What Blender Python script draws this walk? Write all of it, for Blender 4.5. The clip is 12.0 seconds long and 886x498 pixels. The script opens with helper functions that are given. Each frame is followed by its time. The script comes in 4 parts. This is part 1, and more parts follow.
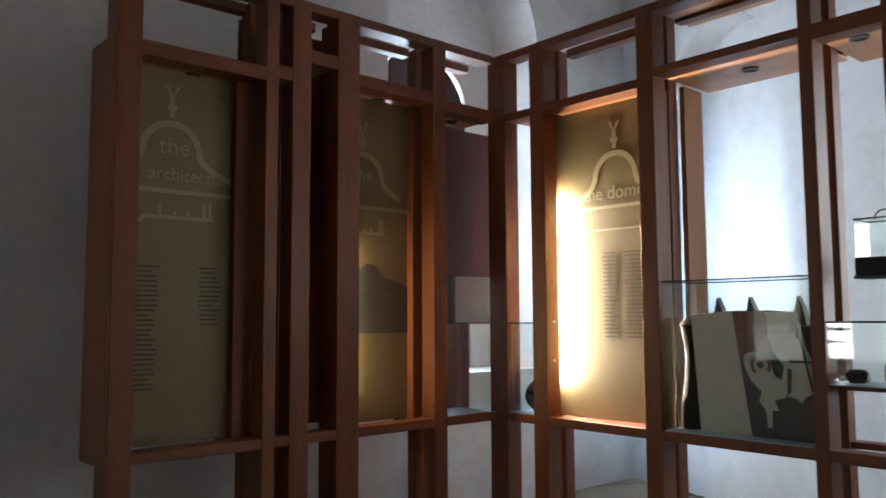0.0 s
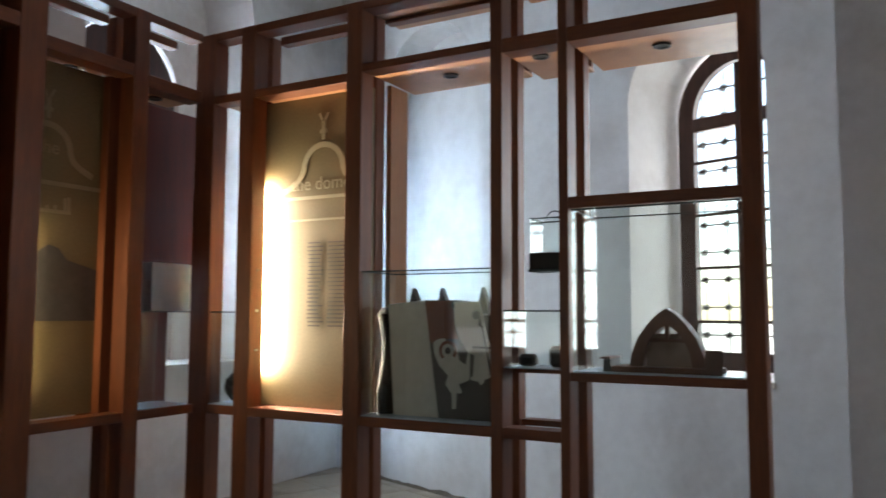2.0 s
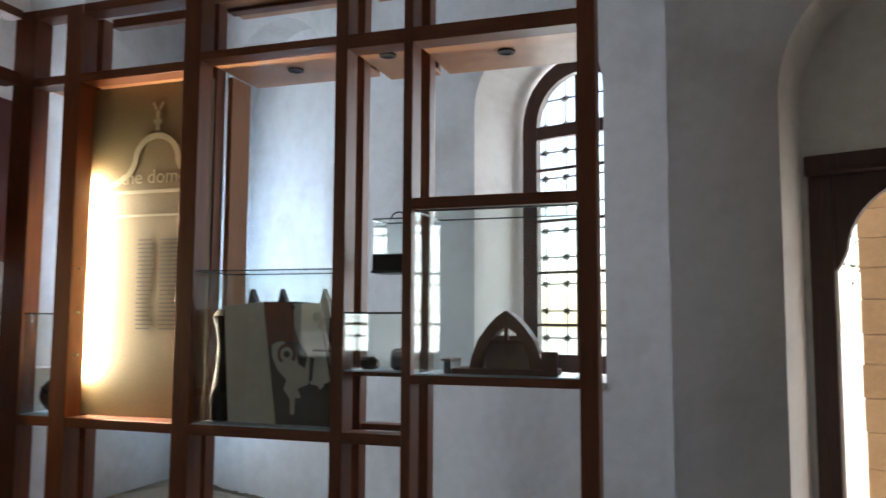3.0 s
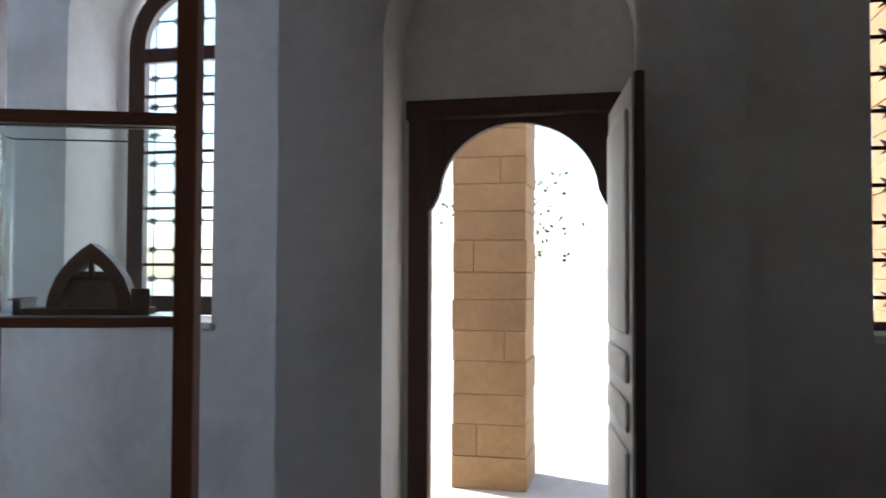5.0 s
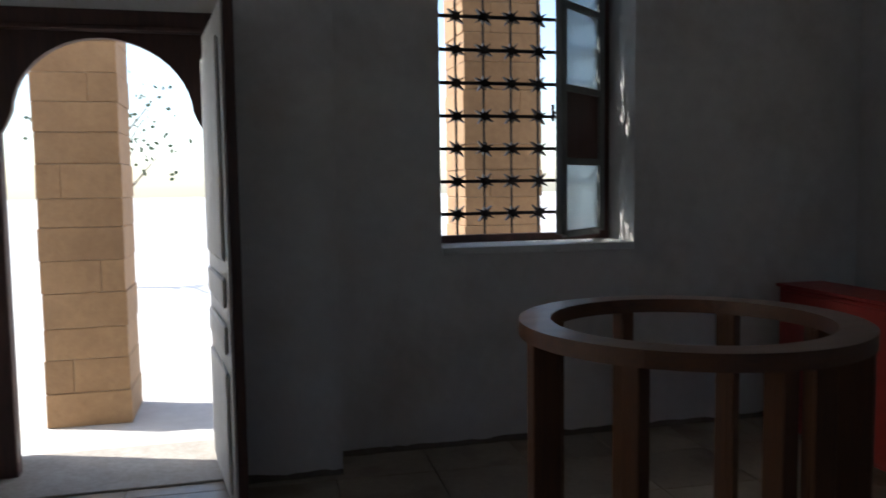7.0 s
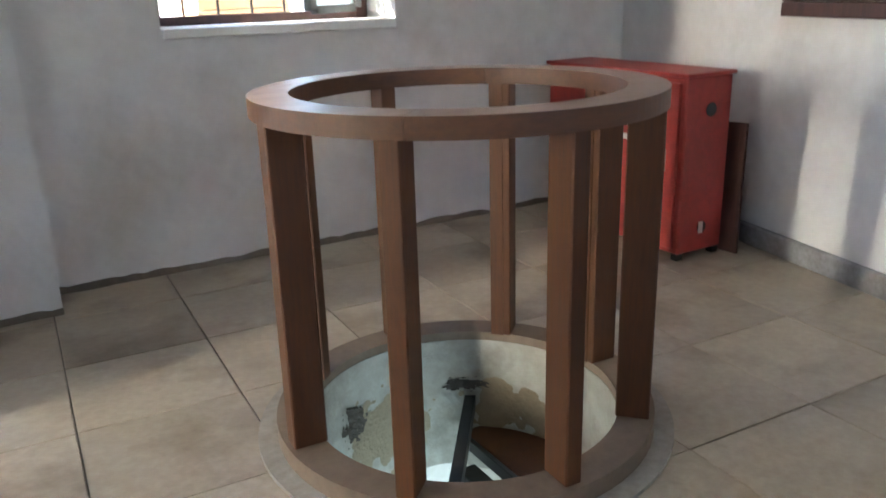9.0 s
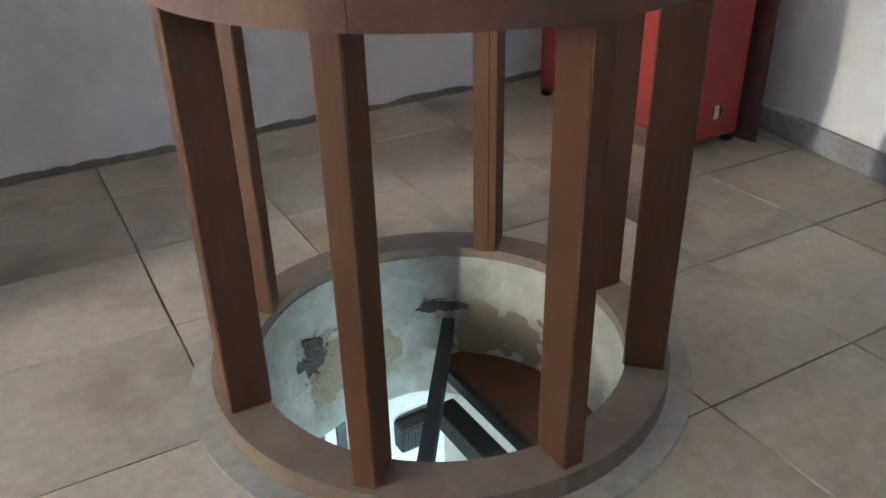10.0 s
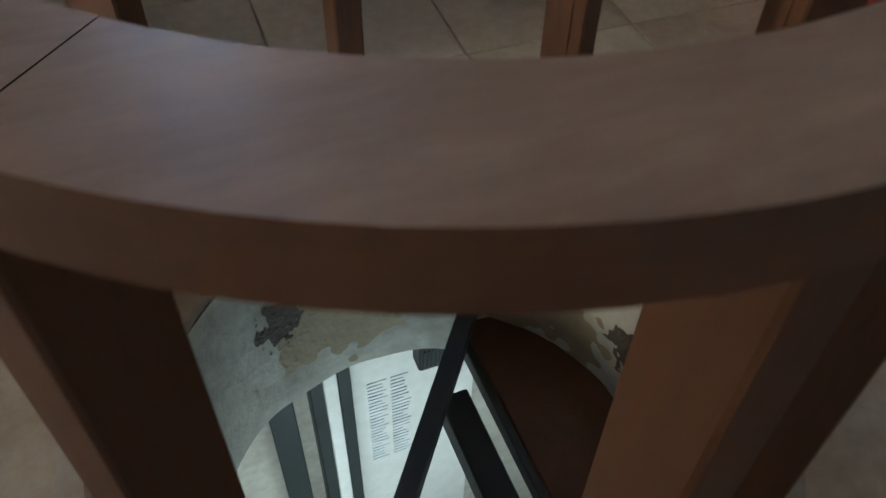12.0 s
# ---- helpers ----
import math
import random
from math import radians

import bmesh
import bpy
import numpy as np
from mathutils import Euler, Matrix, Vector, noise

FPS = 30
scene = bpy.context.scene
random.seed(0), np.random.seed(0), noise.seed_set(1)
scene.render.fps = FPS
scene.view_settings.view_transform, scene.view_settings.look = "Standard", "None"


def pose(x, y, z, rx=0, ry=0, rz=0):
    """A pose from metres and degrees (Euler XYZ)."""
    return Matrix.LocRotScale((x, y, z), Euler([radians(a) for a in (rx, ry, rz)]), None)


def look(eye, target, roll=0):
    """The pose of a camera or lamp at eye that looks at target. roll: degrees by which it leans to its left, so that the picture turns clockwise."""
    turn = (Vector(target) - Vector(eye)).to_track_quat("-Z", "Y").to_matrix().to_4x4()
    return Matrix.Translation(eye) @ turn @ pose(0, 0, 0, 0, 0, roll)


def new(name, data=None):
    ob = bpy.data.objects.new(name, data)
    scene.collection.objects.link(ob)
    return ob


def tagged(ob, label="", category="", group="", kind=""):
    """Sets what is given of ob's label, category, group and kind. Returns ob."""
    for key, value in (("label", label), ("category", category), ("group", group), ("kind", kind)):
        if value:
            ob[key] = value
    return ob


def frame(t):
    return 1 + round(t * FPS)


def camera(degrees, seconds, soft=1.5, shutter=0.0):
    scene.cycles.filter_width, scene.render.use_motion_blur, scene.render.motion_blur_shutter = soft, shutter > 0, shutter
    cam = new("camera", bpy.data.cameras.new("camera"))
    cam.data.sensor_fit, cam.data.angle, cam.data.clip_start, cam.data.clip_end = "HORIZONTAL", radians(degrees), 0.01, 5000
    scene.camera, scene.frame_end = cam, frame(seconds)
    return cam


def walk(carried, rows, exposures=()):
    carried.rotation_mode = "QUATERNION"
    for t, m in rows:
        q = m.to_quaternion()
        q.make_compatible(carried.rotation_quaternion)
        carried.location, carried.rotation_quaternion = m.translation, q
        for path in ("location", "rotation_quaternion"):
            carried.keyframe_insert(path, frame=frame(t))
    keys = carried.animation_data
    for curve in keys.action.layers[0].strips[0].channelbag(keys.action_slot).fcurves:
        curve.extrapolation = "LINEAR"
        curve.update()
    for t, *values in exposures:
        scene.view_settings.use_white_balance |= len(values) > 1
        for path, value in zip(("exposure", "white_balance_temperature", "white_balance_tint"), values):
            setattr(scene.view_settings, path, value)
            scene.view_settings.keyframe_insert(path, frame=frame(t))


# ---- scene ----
cam = camera(58.1, 12.0, shutter=0.4)
PATH = [
    (0, (0.485, -4.743, 1.659), (-1.371, -4.018, 1.828), -0.3),
    (0.5, (0.551, -4.752, 1.645), (-1.255, -3.911, 1.814), -0.3),
    (1, (0.577, -4.734, 1.616), (-1.160, -3.757, 1.784), 0.3),
    (1.5, (0.567, -4.705, 1.591), (-1.058, -3.548, 1.742), 0.1),
    (2, (0.551, -4.642, 1.597), (-0.952, -3.333, 1.761), 0.2),
    (2.5, (0.540, -4.589, 1.589), (-0.805, -3.118, 1.752), 0.4),
    (3, (0.533, -4.534, 1.576), (-0.705, -2.974, 1.756), 0.3),
    (3.5, (0.509, -4.457, 1.513), (-0.504, -2.744, 1.710), 0.7),
    (3.7, (0.506, -4.440, 1.508), (-0.382, -2.657, 1.689), -0.1),
    (5.3, (0.639, -4.298, 1.495), (0.307, -2.325, 1.506), 0.3),
    (5.5, (0.643, -4.299, 1.493), (0.410, -2.313, 1.456), 0.1),
    (6, (0.691, -4.333, 1.522), (0.728, -2.335, 1.442), -0.3),
    (6.5, (0.692, -4.352, 1.525), (0.982, -2.375, 1.436), -0.0),
    (7, (0.725, -4.409, 1.556), (1.209, -2.475, 1.397), -0.8),
    (7.2, (0.723, -4.405, 1.556), (1.292, -2.497, 1.367), -0.2),
    (8.8, (1.000, -4.006, 1.345), (1.929, -2.326, 0.775), -1.2),
    (9, (1.028, -3.902, 1.338), (1.977, -2.255, 0.717), -1.7),
    (9.5, (1.124, -3.712, 1.302), (2.149, -2.184, 0.516), -1.5),
    (10, (1.328, -3.451, 1.299), (2.236, -1.941, 0.353), -1.3),
    (10.5, (1.484, -3.266, 1.294), (2.368, -1.843, 0.203), -0.4),
    (11, (1.652, -3.000, 1.301), (2.522, -1.642, 0.118), -0.3),
    (11.5, (1.787, -2.815, 1.296), (2.523, -1.527, -0.045), 1.2),
    (11.8, (1.886, -2.710, 1.289), (2.491, -1.440, -0.133), 1.1),
    (12, (1.945, -2.652, 1.292), (2.470, -1.391, -0.169), 1.5),
]
walk(cam, [(t, look(eye, target, roll)) for t, eye, target, roll in PATH],
     exposures=[(0.0, 2.55, 6950, 11), (1.5, 2.3, 7000, 11), (2.5, 2.25, 7000, 11), (3.7, 1.95, 6800, 11), (5.3, 1.8, 6300, 11), (6.5, 1.65, 6200, 11),
                (7.2, 1.5, 6000, 11), (8.8, 4.65, 6300, 9), (9.5, 4.7, 6200, 9), (10.5, 4.6, 6000, 9), (11.0, 4.4, 6300, 9), (11.5, 4.25, 6400, 9), (12.0, 3.6, 6500, 9)])

# ---- light ----
sky_world = bpy.data.worlds.new("sky")
scene.world = sky_world
sky_world.use_nodes = True
sky_tex = sky_world.node_tree.nodes.new("ShaderNodeTexSky")
sky_tex.sky_type, sky_tex.sun_disc = "NISHITA", False
sky_tex.sun_elevation, sky_tex.sun_rotation = radians(53), radians(-69)
back = sky_world.node_tree.nodes["Background"]
sky_world.node_tree.links.new(sky_tex.outputs[0], back.inputs[0])
back.inputs[1].default_value = 0.12


def lamp(name, kind, pose_m, energy, colour, size=0.5, size_y=None, angle=None):
    d = bpy.data.lights.new(name, kind)
    d.energy, d.color = energy, colour
    if kind == "AREA":
        d.shape, d.size, d.size_y = "RECTANGLE", size, size_y or size
    if angle is not None:
        d.angle = angle
    ob = new(name, d)
    ob.matrix_world = pose_m
    return ob


lamp("sun", "SUN", look((0, 0, 20), (0.62, -0.24, 19.1)), 3.5, (1.0, 0.95, 0.86), angle=radians(0.5))

# ---- materials ----
def nodes_of(name):
    m = bpy.data.materials.new(name)
    m.use_nodes = True
    nt = m.node_tree
    return m, nt, nt.nodes["Principled BSDF"]


def surface(name, colour, rough=0.6, metal=0.0, dark=None, big=1.2, fine=18.0, stretch=(1, 1, 1), bump=0.15, bump_d=0.01, mix=0.5,
            stain=None, stain_scale=0.7, stain_amount=0.5, rand=0.0, rough_var=0.15):
    """Colour with grain at two scales, shaped stains, relief and a little change from object to object."""
    m, nt, b = nodes_of(name)
    nn, ln = nt.nodes.new, nt.links.new
    co = nn("ShaderNodeTexCoord")
    mp = nn("ShaderNodeMapping")
    mp.inputs["Scale"].default_value = stretch
    ln(co.outputs["Object"], mp.inputs["Vector"])
    vec = mp.outputs["Vector"]
    if rand:
        info = nn("ShaderNodeObjectInfo")
        add = nn("ShaderNodeVectorMath")
        add.operation = "ADD"
        sc = nn("ShaderNodeMath")
        sc.operation = "MULTIPLY"
        sc.inputs[1].default_value = 37.0
        ln(info.outputs["Random"], sc.inputs[0])
        ln(vec, add.inputs[0])
        ln(sc.outputs[0], add.inputs[1])
        vec = add.outputs[0]

    def tex(scale, detail):
        n = nn("ShaderNodeTexNoise")
        n.inputs["Scale"].default_value, n.inputs["Detail"].default_value = scale, detail
        n.inputs["Roughness"].default_value = 0.6
        ln(vec, n.inputs["Vector"])
        return n.outputs["Fac"]

    def ramp(fac, lo, hi):
        r = nn("ShaderNodeMapRange")
        r.inputs["From Min"].default_value, r.inputs["From Max"].default_value = lo, hi
        ln(fac, r.inputs["Value"])
        return r.outputs["Result"]

    def mixed(fac, a, c):
        x = nn("ShaderNodeMix")
        x.data_type = "RGBA"
        ln(fac, x.inputs["Factor"])
        for sock, val in ((x.inputs["A"], a), (x.inputs["B"], c)):
            if isinstance(val, tuple):
                sock.default_value = (*val, 1)
            else:
                ln(val, sock)
        return x.outputs["Result"]

    dark = dark or tuple(c * 0.6 for c in colour)
    n1, n2 = tex(big, 6), tex(fine, 8)
    s = nn("ShaderNodeMath")
    s.operation = "ADD"
    ln(n1, s.inputs[0])
    ln(n2, s.inputs[1])
    fac = ramp(s.outputs[0], 1.0 - mix * 0.5, 1.0 + mix * 0.5)
    col = mixed(fac, dark, colour)
    if stain:
        n3 = tex(stain_scale, 9)
        mul = nn("ShaderNodeMath")
        mul.operation = "MULTIPLY"
        mul.inputs[1].default_value = stain_amount
        ln(ramp(n3, 0.52, 0.72), mul.inputs[0])
        col = mixed(mul.outputs[0], col, stain)
    if rand:
        hs = nn("ShaderNodeHueSaturation")
        rr = nn("ShaderNodeMapRange")
        rr.inputs["To Min"].default_value, rr.inputs["To Max"].default_value = 1 - rand, 1 + rand
        ln(info.outputs["Random"], rr.inputs["Value"])
        ln(rr.outputs["Result"], hs.inputs["Value"])
        ln(col, hs.inputs["Color"])
        col = hs.outputs["Color"]
    ln(col, b.inputs["Base Color"])
    rv = nn("ShaderNodeMapRange")
    rv.inputs["To Min"].default_value, rv.inputs["To Max"].default_value = max(0.03, rough - rough_var), min(1, rough + rough_var)
    ln(n2, rv.inputs["Value"])
    ln(rv.outputs["Result"], b.inputs["Roughness"])
    b.inputs["Metallic"].default_value = metal
    if bump:
        bp = nn("ShaderNodeBump")
        bp.inputs["Strength"].default_value, bp.inputs["Distance"].default_value = bump, bump_d
        ln(s.outputs[0], bp.inputs["Height"])
        ln(bp.outputs["Normal"], b.inputs["Normal"])
    return m


def clear_glass(name, tint):
    m, nt, b = nodes_of(name)
    mixn, tr, gl = nt.nodes.new("ShaderNodeMixShader"), nt.nodes.new("ShaderNodeBsdfTransparent"), nt.nodes.new("ShaderNodeBsdfGlossy")
    tr.inputs[0].default_value = (*tint, 1)
    gl.inputs["Roughness"].default_value = 0.02
    lw, gain = nt.nodes.new("ShaderNodeLayerWeight"), nt.nodes.new("ShaderNodeMapRange")
    lw.inputs[0].default_value = 0.12
    gain.inputs["To Min"].default_value, gain.inputs["To Max"].default_value = 0.05, 0.8
    nt.links.new(lw.outputs["Facing"], gain.inputs["Value"])
    nt.links.new(gain.outputs["Result"], mixn.inputs[0])
    nt.links.new(tr.outputs[0], mixn.inputs[1])
    nt.links.new(gl.outputs[0], mixn.inputs[2])
    nt.links.new(mixn.outputs[0], nt.nodes["Material Output"].inputs["Surface"])
    return m


PLASTER = surface("limewashed plaster", (0.72, 0.70, 0.68), 0.85, dark=(0.58, 0.55, 0.53), big=0.9, fine=9, mix=0.8, bump=0.25, bump_d=0.012,
                  stain=(0.30, 0.26, 0.22), stain_scale=1.1, stain_amount=0.42)
REVEAL = surface("white plaster", (0.80, 0.79, 0.77), 0.8, dark=(0.68, 0.66, 0.63), big=2, fine=14, bump=0.2, bump_d=0.008)
SKIRT = surface("grey cement skirting", (0.30, 0.29, 0.29), 0.85, dark=(0.17, 0.16, 0.15), big=4, fine=30, bump=0.4)
TILE = surface("worn limestone slab", (0.44, 0.375, 0.285), 0.45, dark=(0.27, 0.215, 0.15), big=2.2, fine=26, mix=0.8, bump=0.12, bump_d=0.004,
               stain=(0.14, 0.10, 0.062), stain_scale=1.7, stain_amount=0.9, rand=0.06)
GROUT = surface("dark joint", (0.13, 0.11, 0.09), 0.95, bump=0.3)
WOOD = surface("red-brown varnished timber", (0.24, 0.070, 0.022), 0.48, dark=(0.10, 0.026, 0.009), big=3, fine=14, stretch=(5, 5, 0.5), mix=0.9, bump=0.08, bump_d=0.003)
WOOD_X = surface("red-brown varnished timber rail", (0.24, 0.070, 0.022), 0.48, dark=(0.10, 0.026, 0.009), big=3, fine=14, stretch=(0.5, 0.5, 5), mix=0.9, bump=0.08, bump_d=0.003)
BOARD = surface("orange veneer board", (0.47, 0.22, 0.095), 0.45, dark=(0.34, 0.14, 0.055), big=2, fine=12, stretch=(4, 4, 0.6), mix=0.8, bump=0.05, bump_d=0.002)
SHUTTER = surface("deep red painted shutter", (0.13, 0.018, 0.009), 0.6, dark=(0.07, 0.010, 0.006), big=3, fine=14, stretch=(5, 5, 0.5), bump=0.08, bump_d=0.003)
DOORWOOD = surface("dark stained door timber", (0.085, 0.034, 0.024), 0.5, dark=(0.04, 0.016, 0.012), big=3, fine=16, stretch=(6, 6, 0.5), bump=0.12, bump_d=0.004)
# Inner face of the door leaf; the daylight on it is in this colour.
LEAFLIT = surface("door boards lightened for daylight", (0.74, 0.72, 0.66), 0.55, dark=(0.58, 0.55, 0.49), big=3, fine=20, stretch=(6, 6, 0.4), bump=0.2, bump_d=0.004)
RINGWOOD = surface("brown railing timber", (0.13, 0.044, 0.010), 0.6, dark=(0.042, 0.014, 0.004), big=2.5, fine=22, stretch=(5, 5, 0.45), mix=1.0, bump=0.1, bump_d=0.003)
# Rim top is rubbed and dusty, also lightened for light from above; sides darkened.
RUBBED_LIT = surface("hand-rubbed dusty rim top, lightened for toplight", (0.37, 0.255, 0.19), 0.36, dark=(0.17, 0.10, 0.065), big=3.5, fine=15, stretch=(1.2, 5, 5), mix=1.0, bump=0.12, bump_d=0.003)
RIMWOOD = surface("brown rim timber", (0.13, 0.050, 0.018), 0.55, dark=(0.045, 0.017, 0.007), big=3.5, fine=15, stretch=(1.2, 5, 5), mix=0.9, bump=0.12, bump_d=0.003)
DUSTWOOD = surface("dusty base timber", (0.24, 0.18, 0.13), 0.75, dark=(0.11, 0.075, 0.05), big=3, fine=22, mix=1.0, bump=0.25, bump_d=0.004)
CEMENT = surface("dusty cement kerb", (0.36, 0.33, 0.285), 0.85, dark=(0.25, 0.22, 0.18), big=3, fine=30, bump=0.3, bump_d=0.004)
SHAFT = surface("flaking shaft plaster", (0.47, 0.47, 0.43), 0.85, dark=(0.26, 0.24, 0.19), big=3.4, fine=16, mix=0.9, bump=0.6, bump_d=0.02,
                stain=(0.085, 0.07, 0.05), stain_scale=2.3, stain_amount=0.85)
IRON = surface("black wrought iron", (0.035, 0.028, 0.025), 0.55, metal=0.7, big=8, fine=40, bump=0.2, bump_d=0.002)
STEEL = surface("dark painted steel", (0.035, 0.042, 0.042), 0.45, metal=0.3, big=5, fine=30, bump=0.1)
STONE = surface("ochre ashlar", (0.42, 0.262, 0.135), 0.9, dark=(0.27, 0.155, 0.075), big=3, fine=22, mix=0.9, bump=0.5, bump_d=0.012, rand=0.07,
                stain=(0.24, 0.14, 0.075), stain_scale=2.0, stain_amount=0.4)
MORTAR = surface("pale mortar", (0.40, 0.33, 0.25), 0.95, bump=0.3)
PAVING = surface("pale courtyard paving", (0.52, 0.50, 0.46), 0.9, dark=(0.42, 0.40, 0.36), big=0.6, fine=8, bump=0.3)
SUNBLOCK = surface("pale sun-block wall", (0.62, 0.58, 0.52), 0.9, dark=(0.52, 0.48, 0.42), big=0.5, fine=6, bump=0.3)
RED = surface("scuffed red paint", (0.36, 0.040, 0.032), 0.45, dark=(0.24, 0.025, 0.02), big=3, fine=25, bump=0.08, bump_d=0.003)
BLACK = surface("matt black", (0.014, 0.014, 0.014), 0.6, big=6, fine=40, bump=0.1)
BRONZE = surface("dark patinated bronze", (0.05, 0.04, 0.032), 0.5, metal=0.4, big=6, fine=30, bump=0.3)
PANEL = surface("olive-gold printed fabric", (0.25, 0.19, 0.095), 0.5, dark=(0.15, 0.108, 0.05), big=1.5, fine=60, mix=0.9, bump=0.1, bump_d=0.002)
PRINT = surface("pale gold print", (0.40, 0.345, 0.22), 0.55, dark=(0.42, 0.36, 0.22), fine=60, bump=0)
# Same gold print, darkened to carry the dimmer light of the west wing.
PRINT_DIM = surface("gold print dimmed for the darker wing", (0.37, 0.315, 0.20), 0.6, dark=(0.27, 0.22, 0.13), big=5, fine=60, mix=0.9, bump=0)
INK = surface("dark brown ink", (0.06, 0.045, 0.025), 0.6, fine=60, bump=0)
PAPER = surface("grey-white board", (0.62, 0.60, 0.56), 0.6, dark=(0.52, 0.50, 0.46), bump=0.05)
RUST = surface("rust-red printed board", (0.25, 0.085, 0.05), 0.55, dark=(0.18, 0.06, 0.035), bump=0.05)
SLATE = surface("charcoal printed board", (0.085, 0.075, 0.07), 0.55, bump=0.05)
FROST = surface("frosted acrylic", (0.46, 0.58, 0.70), 0.35, dark=(0.38, 0.50, 0.62), bump=0.02)
MODEL = surface("red-brown carved model wood", (0.21, 0.10, 0.065), 0.6, dark=(0.12, 0.055, 0.035), big=6, fine=30, bump=0.3, bump_d=0.004)
LEAF = surface("dusty green leaf", (0.07, 0.10, 0.045), 0.6, fine=10, bump=0.1)
BARK = surface("grey-brown bark", (0.16, 0.12, 0.09), 0.9, fine=20, bump=0.6)
CEIL = surface("white ceiling plaster", (0.74, 0.73, 0.71), 0.85, dark=(0.64, 0.62, 0.60), big=0.8, fine=8, bump=0.2)
GLASS = clear_glass("case glass", (0.93, 0.97, 0.95))
PANE = clear_glass("window glass", (0.90, 0.94, 0.95))
MILKY, _nt, _b = nodes_of("obscured glass")
_b.inputs["Base Color"].default_value = (0.62, 0.72, 0.76, 1)
_b.inputs["Roughness"].default_value = 0.35
_b.inputs["Transmission Weight"].default_value = 0.75
CHROME = surface("brushed metal", (0.55, 0.54, 0.52), 0.3, metal=1.0, fine=40, bump=0.02)
GLOW, _nt, _b = nodes_of("warm tube lamp")
_b.inputs["Emission Color"].default_value = (1.0, 0.80, 0.42, 1)
_b.inputs["Emission Strength"].default_value = 2.0


COLD, _nt, _b = nodes_of("cool tube lamp")
_b.inputs["Emission Color"].default_value = (0.70, 0.86, 1.0, 1)
_b.inputs["Emission Strength"].default_value = 2.0


# ---- mesh helpers ----
def box(bm, x0, x1, y0, y1, z0, z1, m=None, bevel=0.0):
    vs = [bm.verts.new((x, y, z)) for z in (z0, z1) for y in (y0, y1) for x in (x0, x1)]
    fs = [bm.faces.new([vs[i] for i in f]) for f in ((0, 2, 3, 1), (4, 5, 7, 6), (0, 1, 5, 4), (2, 6, 7, 3), (0, 4, 6, 2), (1, 3, 7, 5))]
    if bevel:
        es = list({e for f in fs for e in f.edges})
        r = bmesh.ops.bevel(bm, geom=es, offset=bevel, segments=1, affect="EDGES", profile=0.6)
        vs = list({v for f in r["faces"] for v in f.verts} | {v for v in vs if v.is_valid})
    if m is not None:
        bmesh.ops.transform(bm, matrix=m, verts=vs)
    return vs


def beam(bm, a, b, w, h, up=(0, 0, 1)):
    """A square bar from a to b."""
    a, b = Vector(a), Vector(b)
    d = (b - a).normalized()
    s = d.cross(Vector(up)).normalized()
    n = s.cross(d)
    vs = [bm.verts.new(p + s * i * w / 2 + n * j * h / 2) for p in (a, b) for i, j in ((-1, -1), (1, -1), (1, 1), (-1, 1))]
    for f in ((3, 2, 1, 0), (4, 5, 6, 7), (0, 1, 5, 4), (1, 2, 6, 5), (2, 3, 7, 6), (3, 0, 4, 7)):
        bm.faces.new([vs[i] for i in f])


def rod(bm, a, b, r, n=10, r2=None):
    a, b = Vector(a), Vector(b)
    d = b - a
    m = Matrix.Translation((a + b) / 2) @ d.to_track_quat("Z", "Y").to_matrix().to_4x4()
    bmesh.ops.create_cone(bm, cap_ends=True, segments=n, radius1=r, radius2=r if r2 is None else r2, depth=d.length, matrix=m)


def prism(bm, outline, y0, y1):
    """An outline in x and z, made solid from y0 to y1."""
    a = [bm.verts.new((x, y0, z)) for x, z in outline]
    b = [bm.verts.new((x, y1, z)) for x, z in outline]
    n = len(a)
    bm.faces.new(a)
    bm.faces.new(b[::-1])
    for i in range(n):
        j = (i + 1) % n
        bm.faces.new([a[j], a[i], b[i], b[j]])


def arc(cx, cz, r, a0, a1, n, rz=None):
    return [(cx + r * math.cos(radians(a0 + (a1 - a0) * i / n)), cz + (rz or r) * math.sin(radians(a0 + (a1 - a0) * i / n))) for i in range(n + 1)]


def notched(bm, x0, x1, z0, z1, xl, xr, spring, y0, y1, rise=None):
    """A wall from x0 to x1 whose lower edge is cut by an arched opening."""
    r = (xr - xl) / 2
    pts = [(x0, z0), (xl, z0)] + arc((xl + xr) / 2, spring, r, 180, 0, 20, rise) + [(xr, z0), (x1, z0), (x1, z1), (x0, z1)]
    prism(bm, pts, y0, y1)


def tube(bm, cx, cy, r0, r1, z0, z1, n=72, a0=0, a1=360):
    full = a1 - a0 >= 360
    k = n if full else n + 1
    vs = []
    for i in range(k):
        a = radians(a0 + (a1 - a0) * i / n)
        vs.append([bm.verts.new((cx + r * math.cos(a), cy + r * math.sin(a), z)) for r, z in ((r0, z0), (r1, z0), (r1, z1), (r0, z1))])
    for i in range(n):
        p, q = vs[i], vs[(i + 1) % k]
        for j in range(4):
            bm.faces.new([p[j], q[j], q[(j + 1) % 4], p[(j + 1) % 4]])
    if not full:
        bm.faces.new(vs[0])
        bm.faces.new(vs[-1][::-1])


def mesh_of(name, bm, material, smooth=False):
    bmesh.ops.recalc_face_normals(bm, faces=bm.faces)
    me = bpy.data.meshes.new(name)
    bm.to_mesh(me)
    bm.free()
    me.materials.append(material)
    if smooth:
        for p in me.polygons:
            p.use_smooth = True
    return me


def part(name, bm, material, parent=None, label="", smooth=False):
    ob = new(name, mesh_of(name, bm, material, smooth))
    ob.parent = parent
    return tagged(ob, label)


